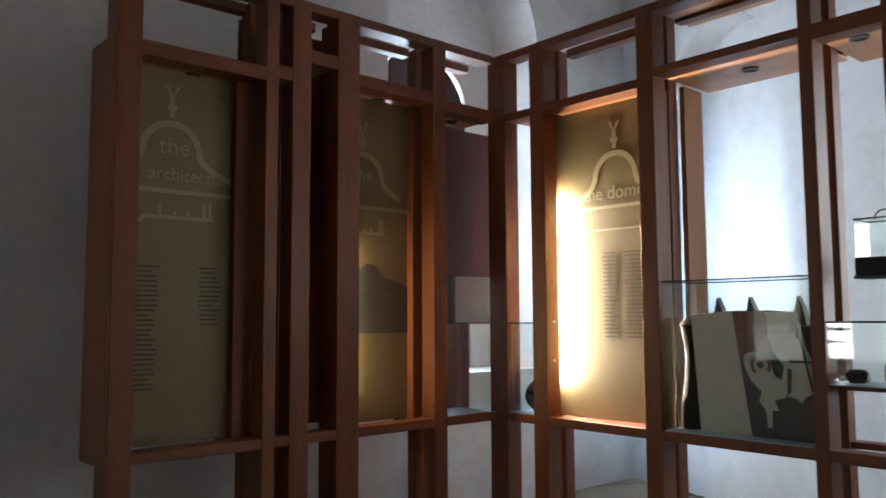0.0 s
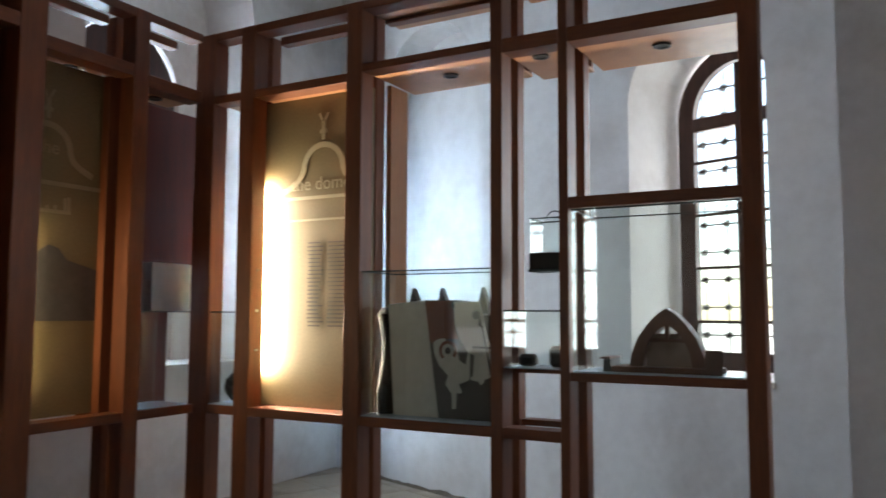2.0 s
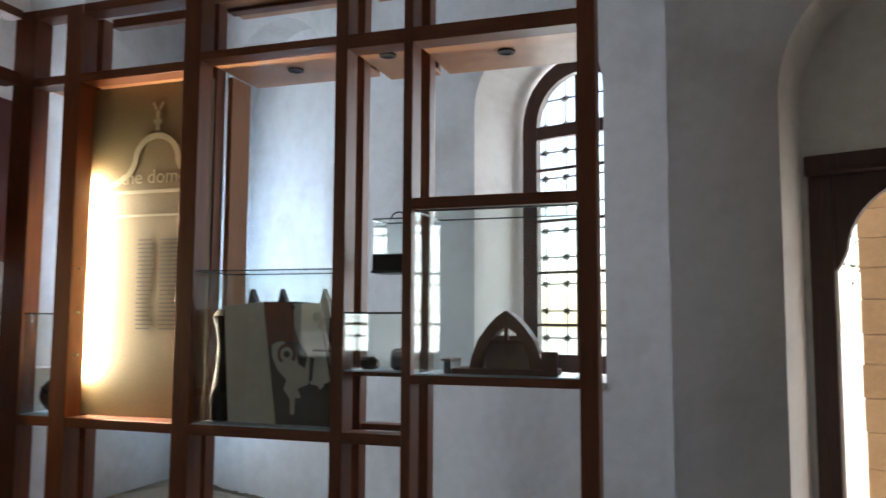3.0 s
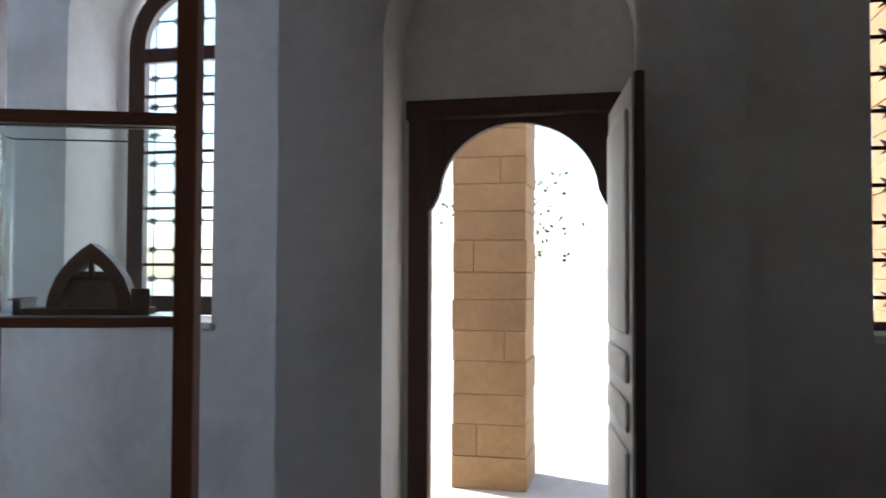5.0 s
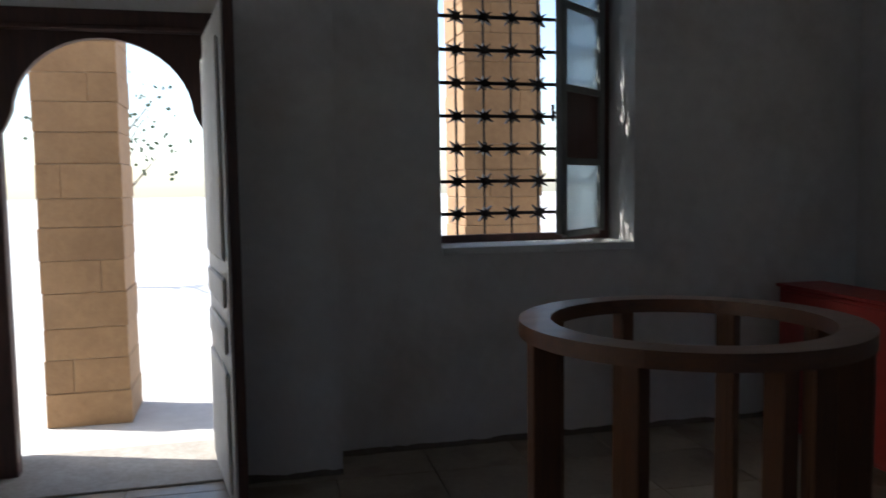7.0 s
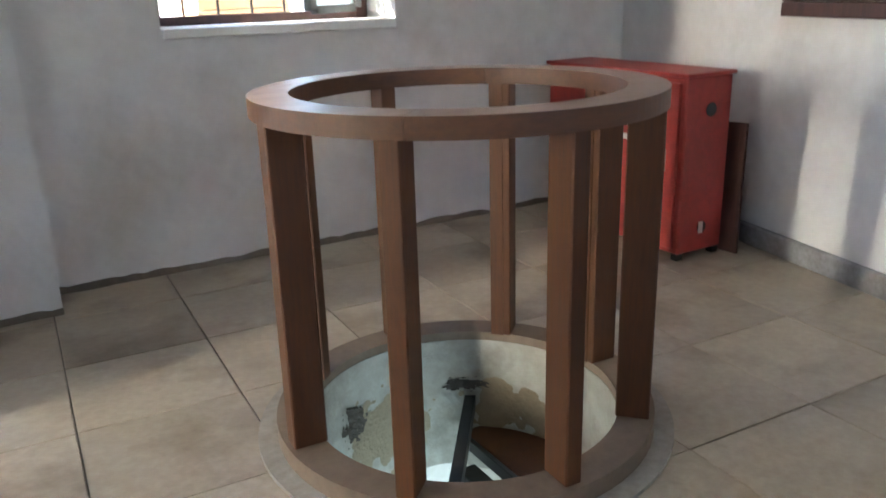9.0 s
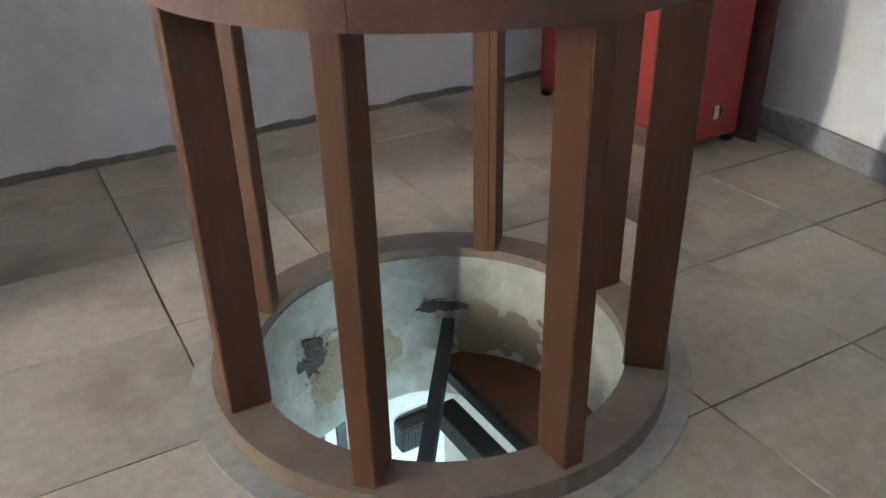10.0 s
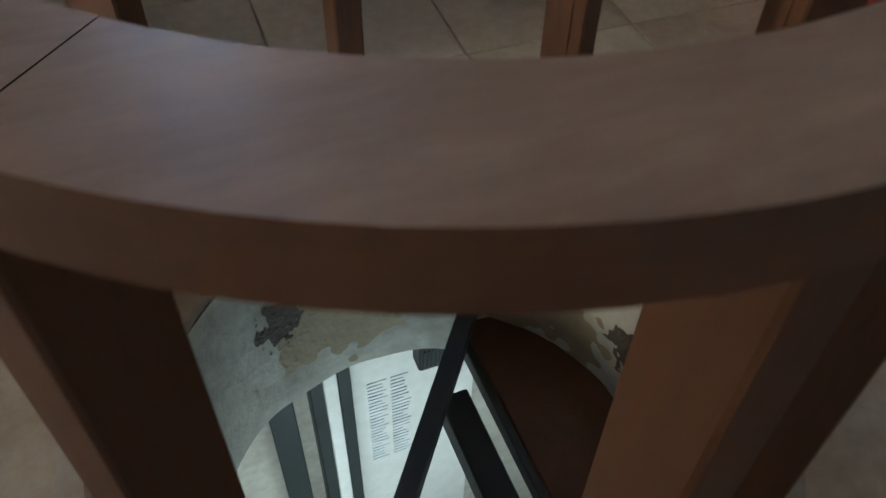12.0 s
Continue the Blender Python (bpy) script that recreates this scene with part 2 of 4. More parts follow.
def thing(name, label, category, group="", m=None, kind=""):
    ob = new(name)
    if m is not None:
        ob.matrix_world = m
    return tagged(ob, label, category, group, kind)


def structure(name, bm, material, label, category):
    return tagged(part(name, bm, material), label, category, kind="structure")


def boxpart(name, parent, material, x0, x1, y0, y1, z0, z1, bevel=0.0, label=""):
    bm = bmesh.new()
    box(bm, x0, x1, y0, y1, z0, z1, bevel=bevel)
    return part(name, bm, material, parent, label)


def wordpart(name, body, size, m, material, parent, label="", extrude=0.001):
    cu = bpy.data.curves.new(name, "FONT")
    cu.body, cu.size, cu.extrude, cu.align_x = body, size, extrude, "CENTER"
    tmp = bpy.data.objects.new(name, cu)
    scene.collection.objects.link(tmp)
    me = bpy.data.meshes.new_from_object(tmp.evaluated_get(bpy.context.evaluated_depsgraph_get()))
    bpy.data.objects.remove(tmp)
    me.materials.clear()
    me.materials.append(material)
    ob = new(name, me)
    ob.parent = parent
    ob.matrix_local = m
    return tagged(ob, label)


# ---- the plan ----
HIGH = 5.7                    # ceiling
SILL = 1.18                   # window sills
RC = Vector((2.2495, -1.8938))  # middle of the well
WING = Matrix.Translation((-1.344, -0.92, 0)) @ Matrix.Rotation(radians(20), 4, "Z")  # display's own axes
CORNER = -3.773               # where the two wings meet, along the display's x

# north wall: two window bays and the door bay that stands proud between them
bm = bmesh.new()
box(bm, -7.6, -1.28, 0.12, 0.92, 0, SILL)
notched(bm, -4.0, -1.28, SILL, HIGH, -2.87, -1.83, 3.12, 0.12, 0.92)
notched(bm, -7.6, -4.002, SILL, HIGH, -5.90, -4.42, 3.62, 0.12, 0.47)
box(bm, -7.6, -4.002, 0.472, 0.92, SILL, HIGH)
structure("wall_north_1", bm, PLASTER, "off-white stained plaster wall beside the door bay", "wall")
bm = bmesh.new()
notched(bm, -1.28, 1.21, 0, HIGH, -0.66, 0.68, 2.79, -0.16, 0.25)
structure("wall_north_2", bm, PLASTER, "stained plaster door bay with a round arched recess", "wall")
bm = bmesh.new()
box(bm, -1.28, -0.60, 0.252, 0.62, 0, 2.50)
box(bm, 0.60, 1.21, 0.252, 0.62, 0, 2.50)
box(bm, -1.28, 1.21, 0.252, 0.62, 2.50, HIGH)
structure("wall_north_3", bm, REVEAL, "plain plaster wall at the back of the door recess", "wall")
bm = bmesh.new()
box(bm, 1.21, 5.2, 0.12, 0.62, 0, SILL)
notched(bm, 1.21, 5.2, SILL, HIGH, 1.85, 3.09, 3.12, 0.12, 0.62)
structure("wall_north_4", bm, PLASTER, "off-white stained plaster wall with a deep window", "wall")

# east wall, slightly out of square
EAST = Matrix.Translation((4.735, 0.12, 0)) @ Matrix.Rotation(radians(-11.3), 4, "Z")
bm = bmesh.new()
box(bm, 0, 0.4, -7.6, 0.0, 0, HIGH, EAST)
structure("wall_east", bm, PLASTER, "cool white plaster wall with scuffs", "wall")
bm = bmesh.new()
box(bm, -0.035, 0.002, -7.3, 0.0, 0, 0.11, EAST, bevel=0.008)
structure("baseboard", bm, SKIRT, "rough grey cement skirting along the wall", "baseboard")
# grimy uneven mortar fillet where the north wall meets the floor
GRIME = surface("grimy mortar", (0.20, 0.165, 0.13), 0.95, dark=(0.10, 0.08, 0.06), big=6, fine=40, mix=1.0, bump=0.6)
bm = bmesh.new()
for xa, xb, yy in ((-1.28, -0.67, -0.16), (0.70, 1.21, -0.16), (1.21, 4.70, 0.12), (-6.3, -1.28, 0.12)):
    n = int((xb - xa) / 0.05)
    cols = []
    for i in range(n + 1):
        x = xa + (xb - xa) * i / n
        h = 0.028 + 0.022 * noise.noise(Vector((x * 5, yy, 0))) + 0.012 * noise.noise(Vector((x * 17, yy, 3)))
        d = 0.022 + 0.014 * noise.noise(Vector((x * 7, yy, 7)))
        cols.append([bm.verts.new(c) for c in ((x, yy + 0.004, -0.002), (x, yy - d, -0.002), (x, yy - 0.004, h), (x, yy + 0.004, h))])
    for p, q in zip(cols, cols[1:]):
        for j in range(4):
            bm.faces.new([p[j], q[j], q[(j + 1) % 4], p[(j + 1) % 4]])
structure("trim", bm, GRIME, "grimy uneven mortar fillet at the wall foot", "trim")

# south wall behind the walker: two arched windows; small high opening added for light
bm = bmesh.new()
box(bm, -4.6, -3.08, -7.6, -7.1, 0, 1.05)
notched(bm, -4.6, -3.08, 1.05, HIGH, -3.93, -3.21, 2.50, -7.6, -7.1)
box(bm, -3.079, 1.9, -7.6, -7.1, 0, 1.05)
notched(bm, -3.079, 1.9, 1.05, HIGH, -2.91, -2.17, 2.50, -7.6, -7.1)
box(bm, 2.8, 4.2, -7.6, -7.1, 0, HIGH)
box(bm, 1.9, 2.8, -7.6, -7.1, 2.7, HIGH)
box(bm, 1.9, 2.8, -7.6, -7.1, 0, 1.7)
structure("wall_south", bm, PLASTER, "plain plaster wall with two windows and an added light opening", "wall")

# west wall with a deep arched window recess, in the display's axes
bm = bmesh.new()
turn = WING @ Matrix.Translation((-4.6, 0, 0)) @ Matrix.Rotation(radians(90), 4, "Z")
notched(bm, -5.4, 3.5, SILL, HIGH, -0.39, 1.40, 4.25, 0.0, 0.6)
box(bm, -5.4, 3.5, 0.0, 0.6, 0, SILL)
bmesh.ops.transform(bm, matrix=turn, verts=bm.verts)
structure("wall_west_1", bm, PLASTER, "cream plaster wall with a deep arched window recess", "wall")
bm = bmesh.new()
notched(bm, -0.6, 1.6, SILL, HIGH, -0.12, 1.06, 3.56, 0.602, 0.9)
box(bm, -0.6, 1.6, 0.602, 0.9, 0, SILL)
bmesh.ops.transform(bm, matrix=turn, verts=bm.verts)
structure("wall_west_2", bm, REVEAL, "white plaster at the back of the window recess", "wall")

# Unseen wall, added to keep direct sun out of the west window.
bm = bmesh.new()
box(bm, -8, 7, 3.2, 3.6, -0.03, 10)
bmesh.ops.transform(bm, matrix=turn, verts=bm.verts)
structure("wall_sun_block", bm, SUNBLOCK, "unseen plain wall added to block the sun", "wall")
bm = bmesh.new()
box(bm, -9, 5.2, -8, 1.2, HIGH + 0.002, HIGH + 0.3)
structure("ceiling", bm, CEIL, "plain white plaster ceiling", "ceiling")

# floor bed, open at the well
bm = bmesh.new()
cx, cy = RC
for b in ((-7.2, cx - 0.6, -7.6, 0.6), (cx + 0.6, 5.0, -7.6, 0.6), (cx - 0.6, cx + 0.6, -7.6, cy - 0.6), (cx - 0.6, cx + 0.6, cy + 0.6, 0.6)):
    box(bm, *b, -0.2, -0.022)
floor = structure("floor", bm, GROUT, "worn beige limestone slab floor with dark joints", "floor")

# courtyard
bm = bmesh.new()
for b in ((-150, -8.6, -150, 150), (5.0, 150, -150, 150), (-8.6, 5.0, 0.62, 150), (-8.6, 5.0, -150, -7.62)):
    vs = [bm.verts.new((x, y, -0.03)) for x, y in ((b[0], b[2]), (b[1], b[2]), (b[1], b[3]), (b[0], b[3]))]
    bm.faces.new(vs)
structure("ground", bm, PAVING, "sunlit pale courtyard paving", "ground")
bm = bmesh.new()
box(bm, -4.5, 4.6, 0.62, 0.93, -0.03, -0.006, bevel=0.006)
structure("pavement", bm, PAVING, "worn pale stone step outside the door", "pavement")

# ---- well guard ----
guard = thing("guard_rail", "round brown timber railing with eight posts round a floor well", "railing", m=Matrix.Translation((cx, cy, 0)))
for k in range(4):
    a0 = 227 + 90 * k
    bm = bmesh.new()
    tube(bm, 0, 0, 0.485, 0.60, 1.017, 1.072, 28, a0 + 0.07, a0 + 89.93)
    bmesh.ops.bevel(bm, geom=[e for e in bm.edges if abs(e.verts[0].co.z - e.verts[1].co.z) < 1e-4 and e.calc_length() < 0.1 and len(e.link_faces) == 2
                              and e.calc_face_angle(0) > 1], offset=0.004, segments=2, affect="EDGES")
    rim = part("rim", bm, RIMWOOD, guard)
    rim.data.materials.append(RUBBED_LIT)
    # upward faces take the paler timber, which has top light in its colour
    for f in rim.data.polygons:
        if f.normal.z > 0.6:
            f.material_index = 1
# post angles, and how far each post reaches to either side of its middle
for a, right, left in ((42.7, 0.048, 0.026), (87.7, 0.026, 0.026), (132.7, 0.026, 0.026), (177.7, 0.026, 0.044),
                       (222.7, 0.025, 0.030), (267.7, 0.026, 0.026), (312.7, 0.026, 0.032), (357.7, 0.046, 0.026)):
    bm = bmesh.new()
    box(bm, 0.490, 0.592, -right, left, 0.065, 1.019, bevel=0.004)
    if right > 0.04:
        box(bm, 0.486, 0.4895, -right + 0.026, left, 0.066, 1.018)
    ob = part("post", bm, RINGWOOD, guard)
    ob.matrix_local = Matrix.Rotation(radians(a), 4, "Z")
bm = bmesh.new()
tube(bm, 0, 0, 0.497, 0.608, -0.02, 0.068, 72)
bmesh.ops.bevel(bm, geom=[e for e in bm.edges if min(v.co.z for v in e.verts) > 0.06 and abs(e.calc_face_angle(0)) > 1], offset=0.008, segments=2, affect="EDGES")
part("base_ring", bm, DUSTWOOD, guard, "dusty brown timber base ring")
bm = bmesh.new()
tube(bm, cx, cy, 0.609, 0.67, -0.03, 0.012, 72)
tagged(part("kerb", bm, CEMENT), "dusty cement kerb round the well", "kerb", kind="structure")

# well shaft and the lit room below
bm = bmesh.new()
tube(bm, cx, cy, 0.4945, 0.95, -0.53, -0.024, 96)
tube(bm, cx, cy, 0.4945, 0.4965, -0.0235, 0.034, 96)
for e in list(bm.verts):
    if abs(math.hypot(e.co.x - cx, e.co.y - cy) - 0.4945) < 0.01 and e.co.z < -0.3:
        e.co.z += 0.05 * noise.noise(e.co * 4)
structure("well_shaft", bm, SHAFT, "round shaft of flaking white plaster", "shaft")
bm = bmesh.new()
box(bm, 0.6, 4.4, -1.05, -0.85, -3.4, -0.55)
box(bm, 0.6, 4.4, -5.2, -5.0, -3.4, -0.55)
box(bm, 0.4, 0.6, -5.2, -0.85, -3.4, -0.55)
box(bm, 4.4, 4.6, -5.2, -0.85, -3.4, -0.55)
box(bm, 0.4, 4.6, -5.2, -0.85, -3.5, -3.4)
for b in ((0.4, cx - 0.7, -5.2, -0.85), (cx + 0.7, 4.6, -5.2, -0.85), (cx - 0.7, cx + 0.7, -5.2, cy - 0.7), (cx - 0.7, cx + 0.7, cy + 0.7, -0.85)):
    box(bm, *b, -0.545, -0.21)
structure("lower_room", bm, CEMENT, "grey plaster room under the well", "wall")
lamp("lower_room_lamp", "AREA", look((2.1, -2.6, -1.5), (2.35, -1.1, -1.9)), 2.9, (0.70, 0.92, 1.0), 1.6, 0.4)

# plank, bars and fittings in the shaft
plank = thing("well_plank", "brown timber plank laid across the shaft", "plank")
boxpart("plank", plank, RINGWOOD, 2.480, 2.74, -2.13, -1.50, -0.385, -0.345, 0.006)
boxpart("edge_strip", plank, STEEL, 2.457, 2.479, -2.16, -1.51, -0.39, -0.34, 0.003, "dark steel edge strip")
bar = thing("steel_bar", "dark steel bar set across the shaft", "steel bar")
bm = bmesh.new()
beam(bm, (2.575, -1.42, -0.235), (2.00, -2.17, -0.26), 0.042, 0.06)
part("bar", bm, STEEL, bar)
boxpart("end_plate", bar, STEEL, 2.535, 2.615, -1.435, -1.405, -0.275, -0.195, 0.004)
rail = thing("steel_joist", "second dark steel joist beside the plank", "steel bar")
boxpart("joist", rail, STEEL, 2.355, 2.432, -2.25, -1.66, -0.47, -0.39, 0.004)
lowlamp = thing("junction_box", "black ribbed box on the lower wall", "junction box")
boxpart("body", lowlamp, BLACK, 2.50, 2.66, -1.13, -1.05, -1.09, -0.95, 0.008)
bm = bmesh.new()
for i in range(9):
    box(bm, 2.515 + i * 0.016, 2.523 + i * 0.016, -1.136, -1.13, -1.07, -0.97)
part("rib", bm, STEEL, lowlamp)
sheet = thing("wall_sheet", "white printed sheet on the lower wall", "wall panel")
boxpart("sheet", sheet, PAPER, 2.252, 2.75, -1.062, -1.051, -2.4, -0.7, 0.002)
bm = bmesh.new()
for i in range(26):
    for j in range(2):
        w = random.uniform(0.04, 0.08)
        box(bm, 2.32 + j * 0.09, 2.32 + j * 0.09 + w, -1.0665, -1.0625, -1.17 - i * 0.022, -1.163 - i * 0.022)
part("text_block", bm, surface("faint grey print", (0.68, 0.72, 0.75), 0.6, bump=0), sheet, "faint grey print")
for x0, x1, mat, lab in ((2.105, 2.15, STEEL, "dark upright post in the lower room"), (2.152, 2.20, PAPER, "cream upright strip in the lower room"), (2.202, 2.246, STEEL, "dark upright post in the lower room"), (1.955, 2.045, STEEL, "dark upright post in the lower room")):
    p = thing("upright", lab, "post")
    boxpart("shaft", p, mat, x0, x1, -1.16, -1.052, -3.4, -0.546, 0.004)

# where the plaster of the shaft has come away
FLAKE = surface("bare rubble under fallen plaster", (0.12, 0.10, 0.08), 0.95, dark=(0.03, 0.025, 0.02), big=14, fine=50, mix=1.2, bump=0.9, bump_d=0.02)
SOIL = surface("brown damp stain on plaster", (0.30, 0.25, 0.17), 0.9, dark=(0.18, 0.14, 0.09), big=6, fine=30, mix=1.0, bump=0.4)
def patch(name, label, a_mid, z_mid, a_half, z_half, seed, mat, r=0.491, n=120, holes=0.35):
    """An uneven patch that follows the shaft's curve."""
    bm = bmesh.new()
    g = {}
    for i in range(n + 1):
        for j in range(n + 1):
            a, z = radians(a_mid + a_half * (2 * i / n - 1)), z_mid + z_half * (2 * j / n - 1)
            rr = r - 0.002 * noise.noise(Vector((i * 84 / n * 0.433, j * 84 / n * 0.433, seed)))
            g[i, j] = bm.verts.new((cx + rr * math.cos(a), cy + rr * math.sin(a), z))
    for i in range(n):
        for j in range(n):
            x, y = 2 * (i + 0.5) / n - 1, 2 * (j + 0.5) / n - 1
            if math.hypot(x, y) + holes * 1.6 * noise.noise(Vector((x * 2.2, y * 2.2, seed))) + 0.35 * noise.noise(Vector((x * 6, y * 6, seed + 5))) < 0.72:
                bm.faces.new([g[i, j], g[i + 1, j], g[i + 1, j + 1], g[i, j + 1]])
    bmesh.ops.delete(bm, geom=[v for v in bm.verts if not v.link_faces], context="VERTS")
    tagged(part(name, bm, mat), label, "stain", kind="structure")
patch("plaster_stain", "brown damp stain on the shaft plaster", 97, -0.30, 27, 0.22, 3.1, SOIL, 0.4925, holes=0.25)
patch("plaster_stain", "brown damp stain on the shaft plaster", 38, -0.25, 27, 0.2, 8.4, SOIL, 0.4925, holes=0.25)
patch("fallen_plaster", "ragged dark patch where plaster has fallen", 116, -0.19, 9, 0.10, 1.7, FLAKE)
patch("fallen_plaster", "ragged dark patch where plaster has fallen", 58, -0.155, 13, 0.035, 5.2, FLAKE)
patch("fallen_plaster", "ragged dark patch where plaster has fallen", 6, -0.16, 10, 0.09, 9.9, FLAKE)

# ---- door ----
door = thing("door_1", "dark timber door frame with an arched head and an open leaf", "door", kind="structure")
FY0, FY1 = 0.235, 0.33
boxpart("jamb", door, DOORWOOD, -0.625, -0.50, FY0, FY1, 0, 2.40, 0.006)
boxpart("jamb", door, DOORWOOD, 0.54, 0.63, FY0, FY1, 0, 2.40, 0.006)
boxpart("lintel", door, DOORWOOD, -0.64, 0.645, FY0 - 0.012, FY1, 2.40, 2.515, 0.006)
boxpart("lintel_moulding", door, DOORWOOD, -0.5, 0.54, FY0 - 0.03, FY0 - 0.013, 2.405, 2.43, 0.004)
bm = bmesh.new()
head = [(-0.50, 2.40), (-0.50, 1.86), (-0.475, 1.90), (-0.46, 1.93)] + arc(0.02, 1.95, 0.46, 176, 4, 22, 0.42) + [(0.50, 1.93), (0.515, 1.90), (0.54, 1.86), (0.54, 2.40)]
prism(bm, head, FY0 + 0.02, FY1 - 0.02)
part("arched_head", bm, DOORWOOD, door, "cusped arched timber head")
boxpart("threshold", door, CEMENT, -0.60, 0.60, -0.1, 0.62, -0.02, 0.012, 0.004)
leaf = new("leaf")
leaf.parent = door
leaf.matrix_local = Matrix.Translation((0.545, 0.22, 0)) @ Matrix.Rotation(radians(-82.6), 4, "Z")
tagged(leaf, "open door leaf, inner face lightened for daylight")
boxpart("stile", leaf, DOORWOOD, 0.0, 0.95, 0.0, 0.045, 0.02, 2.395, 0.004)
# inner face boards, coloured near-white in place of the outdoor light
boxpart("face_board", leaf, LEAFLIT, 0.012, 0.935, -0.012, 0.0, 0.03, 2.38, 0.003)
for z0, z1 in ((0.10, 0.70), (0.78, 0.92), (1.00, 1.14), (1.22, 2.25)):
    boxpart("raised_panel", leaf, LEAFLIT, 0.10, 0.84, -0.03, -0.012, z0, z1, 0.012)


# ---- windows ----
def grille(name, x0, x1, z0, z1, y, first_x, first_z, m=None, thick=1.0):
    g = thing(name, "black wrought iron window grille with spiked stars", "window grille", m=m)
    xs = [first_x + 0.186 * i for i in range(-6, 14) if x0 + 0.02 < first_x + 0.186 * i < x1 - 0.02]
    zs = [first_z + 0.209 * i for i in range(-6, 20) if z0 + 0.02 < first_z + 0.209 * i < z1 - 0.02]
    for x in xs:
        bm = bmesh.new()
        rod(bm, (x, y, z0), (x, y, z1), 0.008 * thick, 8)
        part("upright_bar", bm, IRON, g)
    for z in zs:
        bm = bmesh.new()
        box(bm, x0, x1, y - 0.02, y - 0.006, z - 0.011 * thick, z + 0.011 * thick)
        part("cross_bar", bm, IRON, g)
    bm = bmesh.new()
    pts = [((0.075 if k % 2 == 0 and k % 4 else 0.05 if k % 2 == 0 else 0.024) * math.cos(radians(22.5 * k)),
            (0.06 if k % 2 == 0 and k % 4 else 0.045 if k % 2 == 0 else 0.024) * math.sin(radians(22.5 * k))) for k in range(16)]
    prism(bm, [(px * thick, pz * thick) for px, pz in pts], -0.03, 0.012)
    star = mesh_of("star", bm, IRON)
    for x in xs:
        for z in zs:
            ob = new("star", star)
            ob.parent = g
            ob.matrix_local = Matrix.Translation((x, y, z)) @ Matrix.Rotation(random.uniform(-0.2, 0.2), 4, "Y")
    return g


def window_frame(name, label, xl, xr, z0, spring, y, m=None, cols=2, bars=(), lights=True, width=0.09):
    """A fixed arched timber frame with glass; the arch is a half circle over the spring."""
    w = thing(name, label, "window", m=m, kind="structure")
    c, r = (xl + xr) / 2, (xr - xl) / 2
    bm = bmesh.new()
    outer = [(xl, z0)] + arc(c, spring, r, 180, 0, 20) + [(xr, z0)]
    inner = [(xl + width, z0 + width)] + arc(c, spring, r - width, 180, 0, 20) + [(xr - width, z0 + width)]
    n = len(outer)
    front = [[bm.verts.new((x, yy, z)) for x, z in ring] for ring in (outer, inner) for yy in (y, y + 0.06)]
    o0, o1, i0, i1 = front
    for k in range(n):
        j = (k + 1) % n
        bm.faces.new([o0[k], o0[j], i0[j], i0[k]])
        bm.faces.new([o1[j], o1[k], i1[k], i1[j]])
        bm.faces.new([i0[k], i0[j], i1[j], i1[k]])
        bm.faces.new([o0[j], o0[k], o1[k], o1[j]])
    part("window_frame", bm, DOORWOOD, w)
    boxpart("transom", w, DOORWOOD, xl + width, xr - width, y - 0.006, y + 0.055, spring - 0.11, spring - 0.01, 0.005)
    for k in range(1, cols):
        x = xl + (xr - xl) * k / cols
        boxpart("mullion", w, DOORWOOD, x - 0.035, x + 0.035, y - 0.004, y + 0.054, z0 + width, spring + r - width - 0.02, 0.005)
    for z in bars:
        boxpart("glazing_bar", w, DOORWOOD, xl + width, xr - width, y + 0.012, y + 0.04, z - 0.011, z + 0.011)
    bm = bmesh.new()
    prism(bm, [(xl + 0.05, z0 + 0.05)] + arc(c, spring, r - 0.05, 180, 0, 16) + [(xr - 0.05, z0 + 0.05)], y + 0.026, y + 0.031)
    p = part("pane", bm, PANE, w)
    p.visible_shadow = False
    return w


window_frame("window_1", "arched dark timber window behind the glass cases", -2.85, -1.84, SILL + 0.02, 3.10, 0.74, cols=2, bars=(1.55, 1.95, 2.35, 2.75), width=0.13)
grille("window_grille", -2.85, -1.84, SILL, 3.6, 0.90, -2.55, 1.45, thick=0.5)
bm = bmesh.new()
box(bm, -2.87, -1.83, 0.10, 0.92, SILL - 0.03, SILL + 0.012, bevel=0.004)
structure("window_sill_1", bm, REVEAL, "white plaster window sill", "sill")
window_frame("window_2", "arched dark timber window in a deep recess", -0.10, 1.04, SILL + 0.02, 3.56, 0.64, m=turn, cols=2, bars=(1.9, 2.6, 3.15), width=0.32)

for k, xc in ((4, -3.57), (5, -2.54)):
    window_frame("window_%d" % k, "arched timber window in the plain rear wall", -0.36, 0.36, 1.06, 2.50, 0.0,
                 m=Matrix.Translation((xc, -7.30, 0)) @ Matrix.Rotation(radians(180), 4, "Z"), cols=1, bars=(1.45, 1.85, 2.2), width=0.05)

# right-hand window: timber frame, an inward casement ajar, iron grille outside
win = thing("window_3", "deep window with an iron grille and a casement ajar", "window", kind="structure")
boxpart("window_frame", win, DOORWOOD, 1.86, 1.925, 0.45, 0.52, SILL + 0.012, 3.1, 0.004)
boxpart("window_frame", win, DOORWOOD, 3.01, 3.08, 0.45, 0.52, SILL + 0.012, 3.1, 0.004)
boxpart("window_frame", win, DOORWOOD, 1.925, 3.01, 0.45, 0.52, SILL + 0.014, SILL + 0.06, 0.004)
bm = bmesh.new()
box(bm, 1.855, 3.085, 0.10, 0.62, SILL - 0.035, SILL + 0.012, bevel=0.005)
part("window_sill", bm, REVEAL, win, "white plaster sill")
casement = new("casement")
casement.parent = win
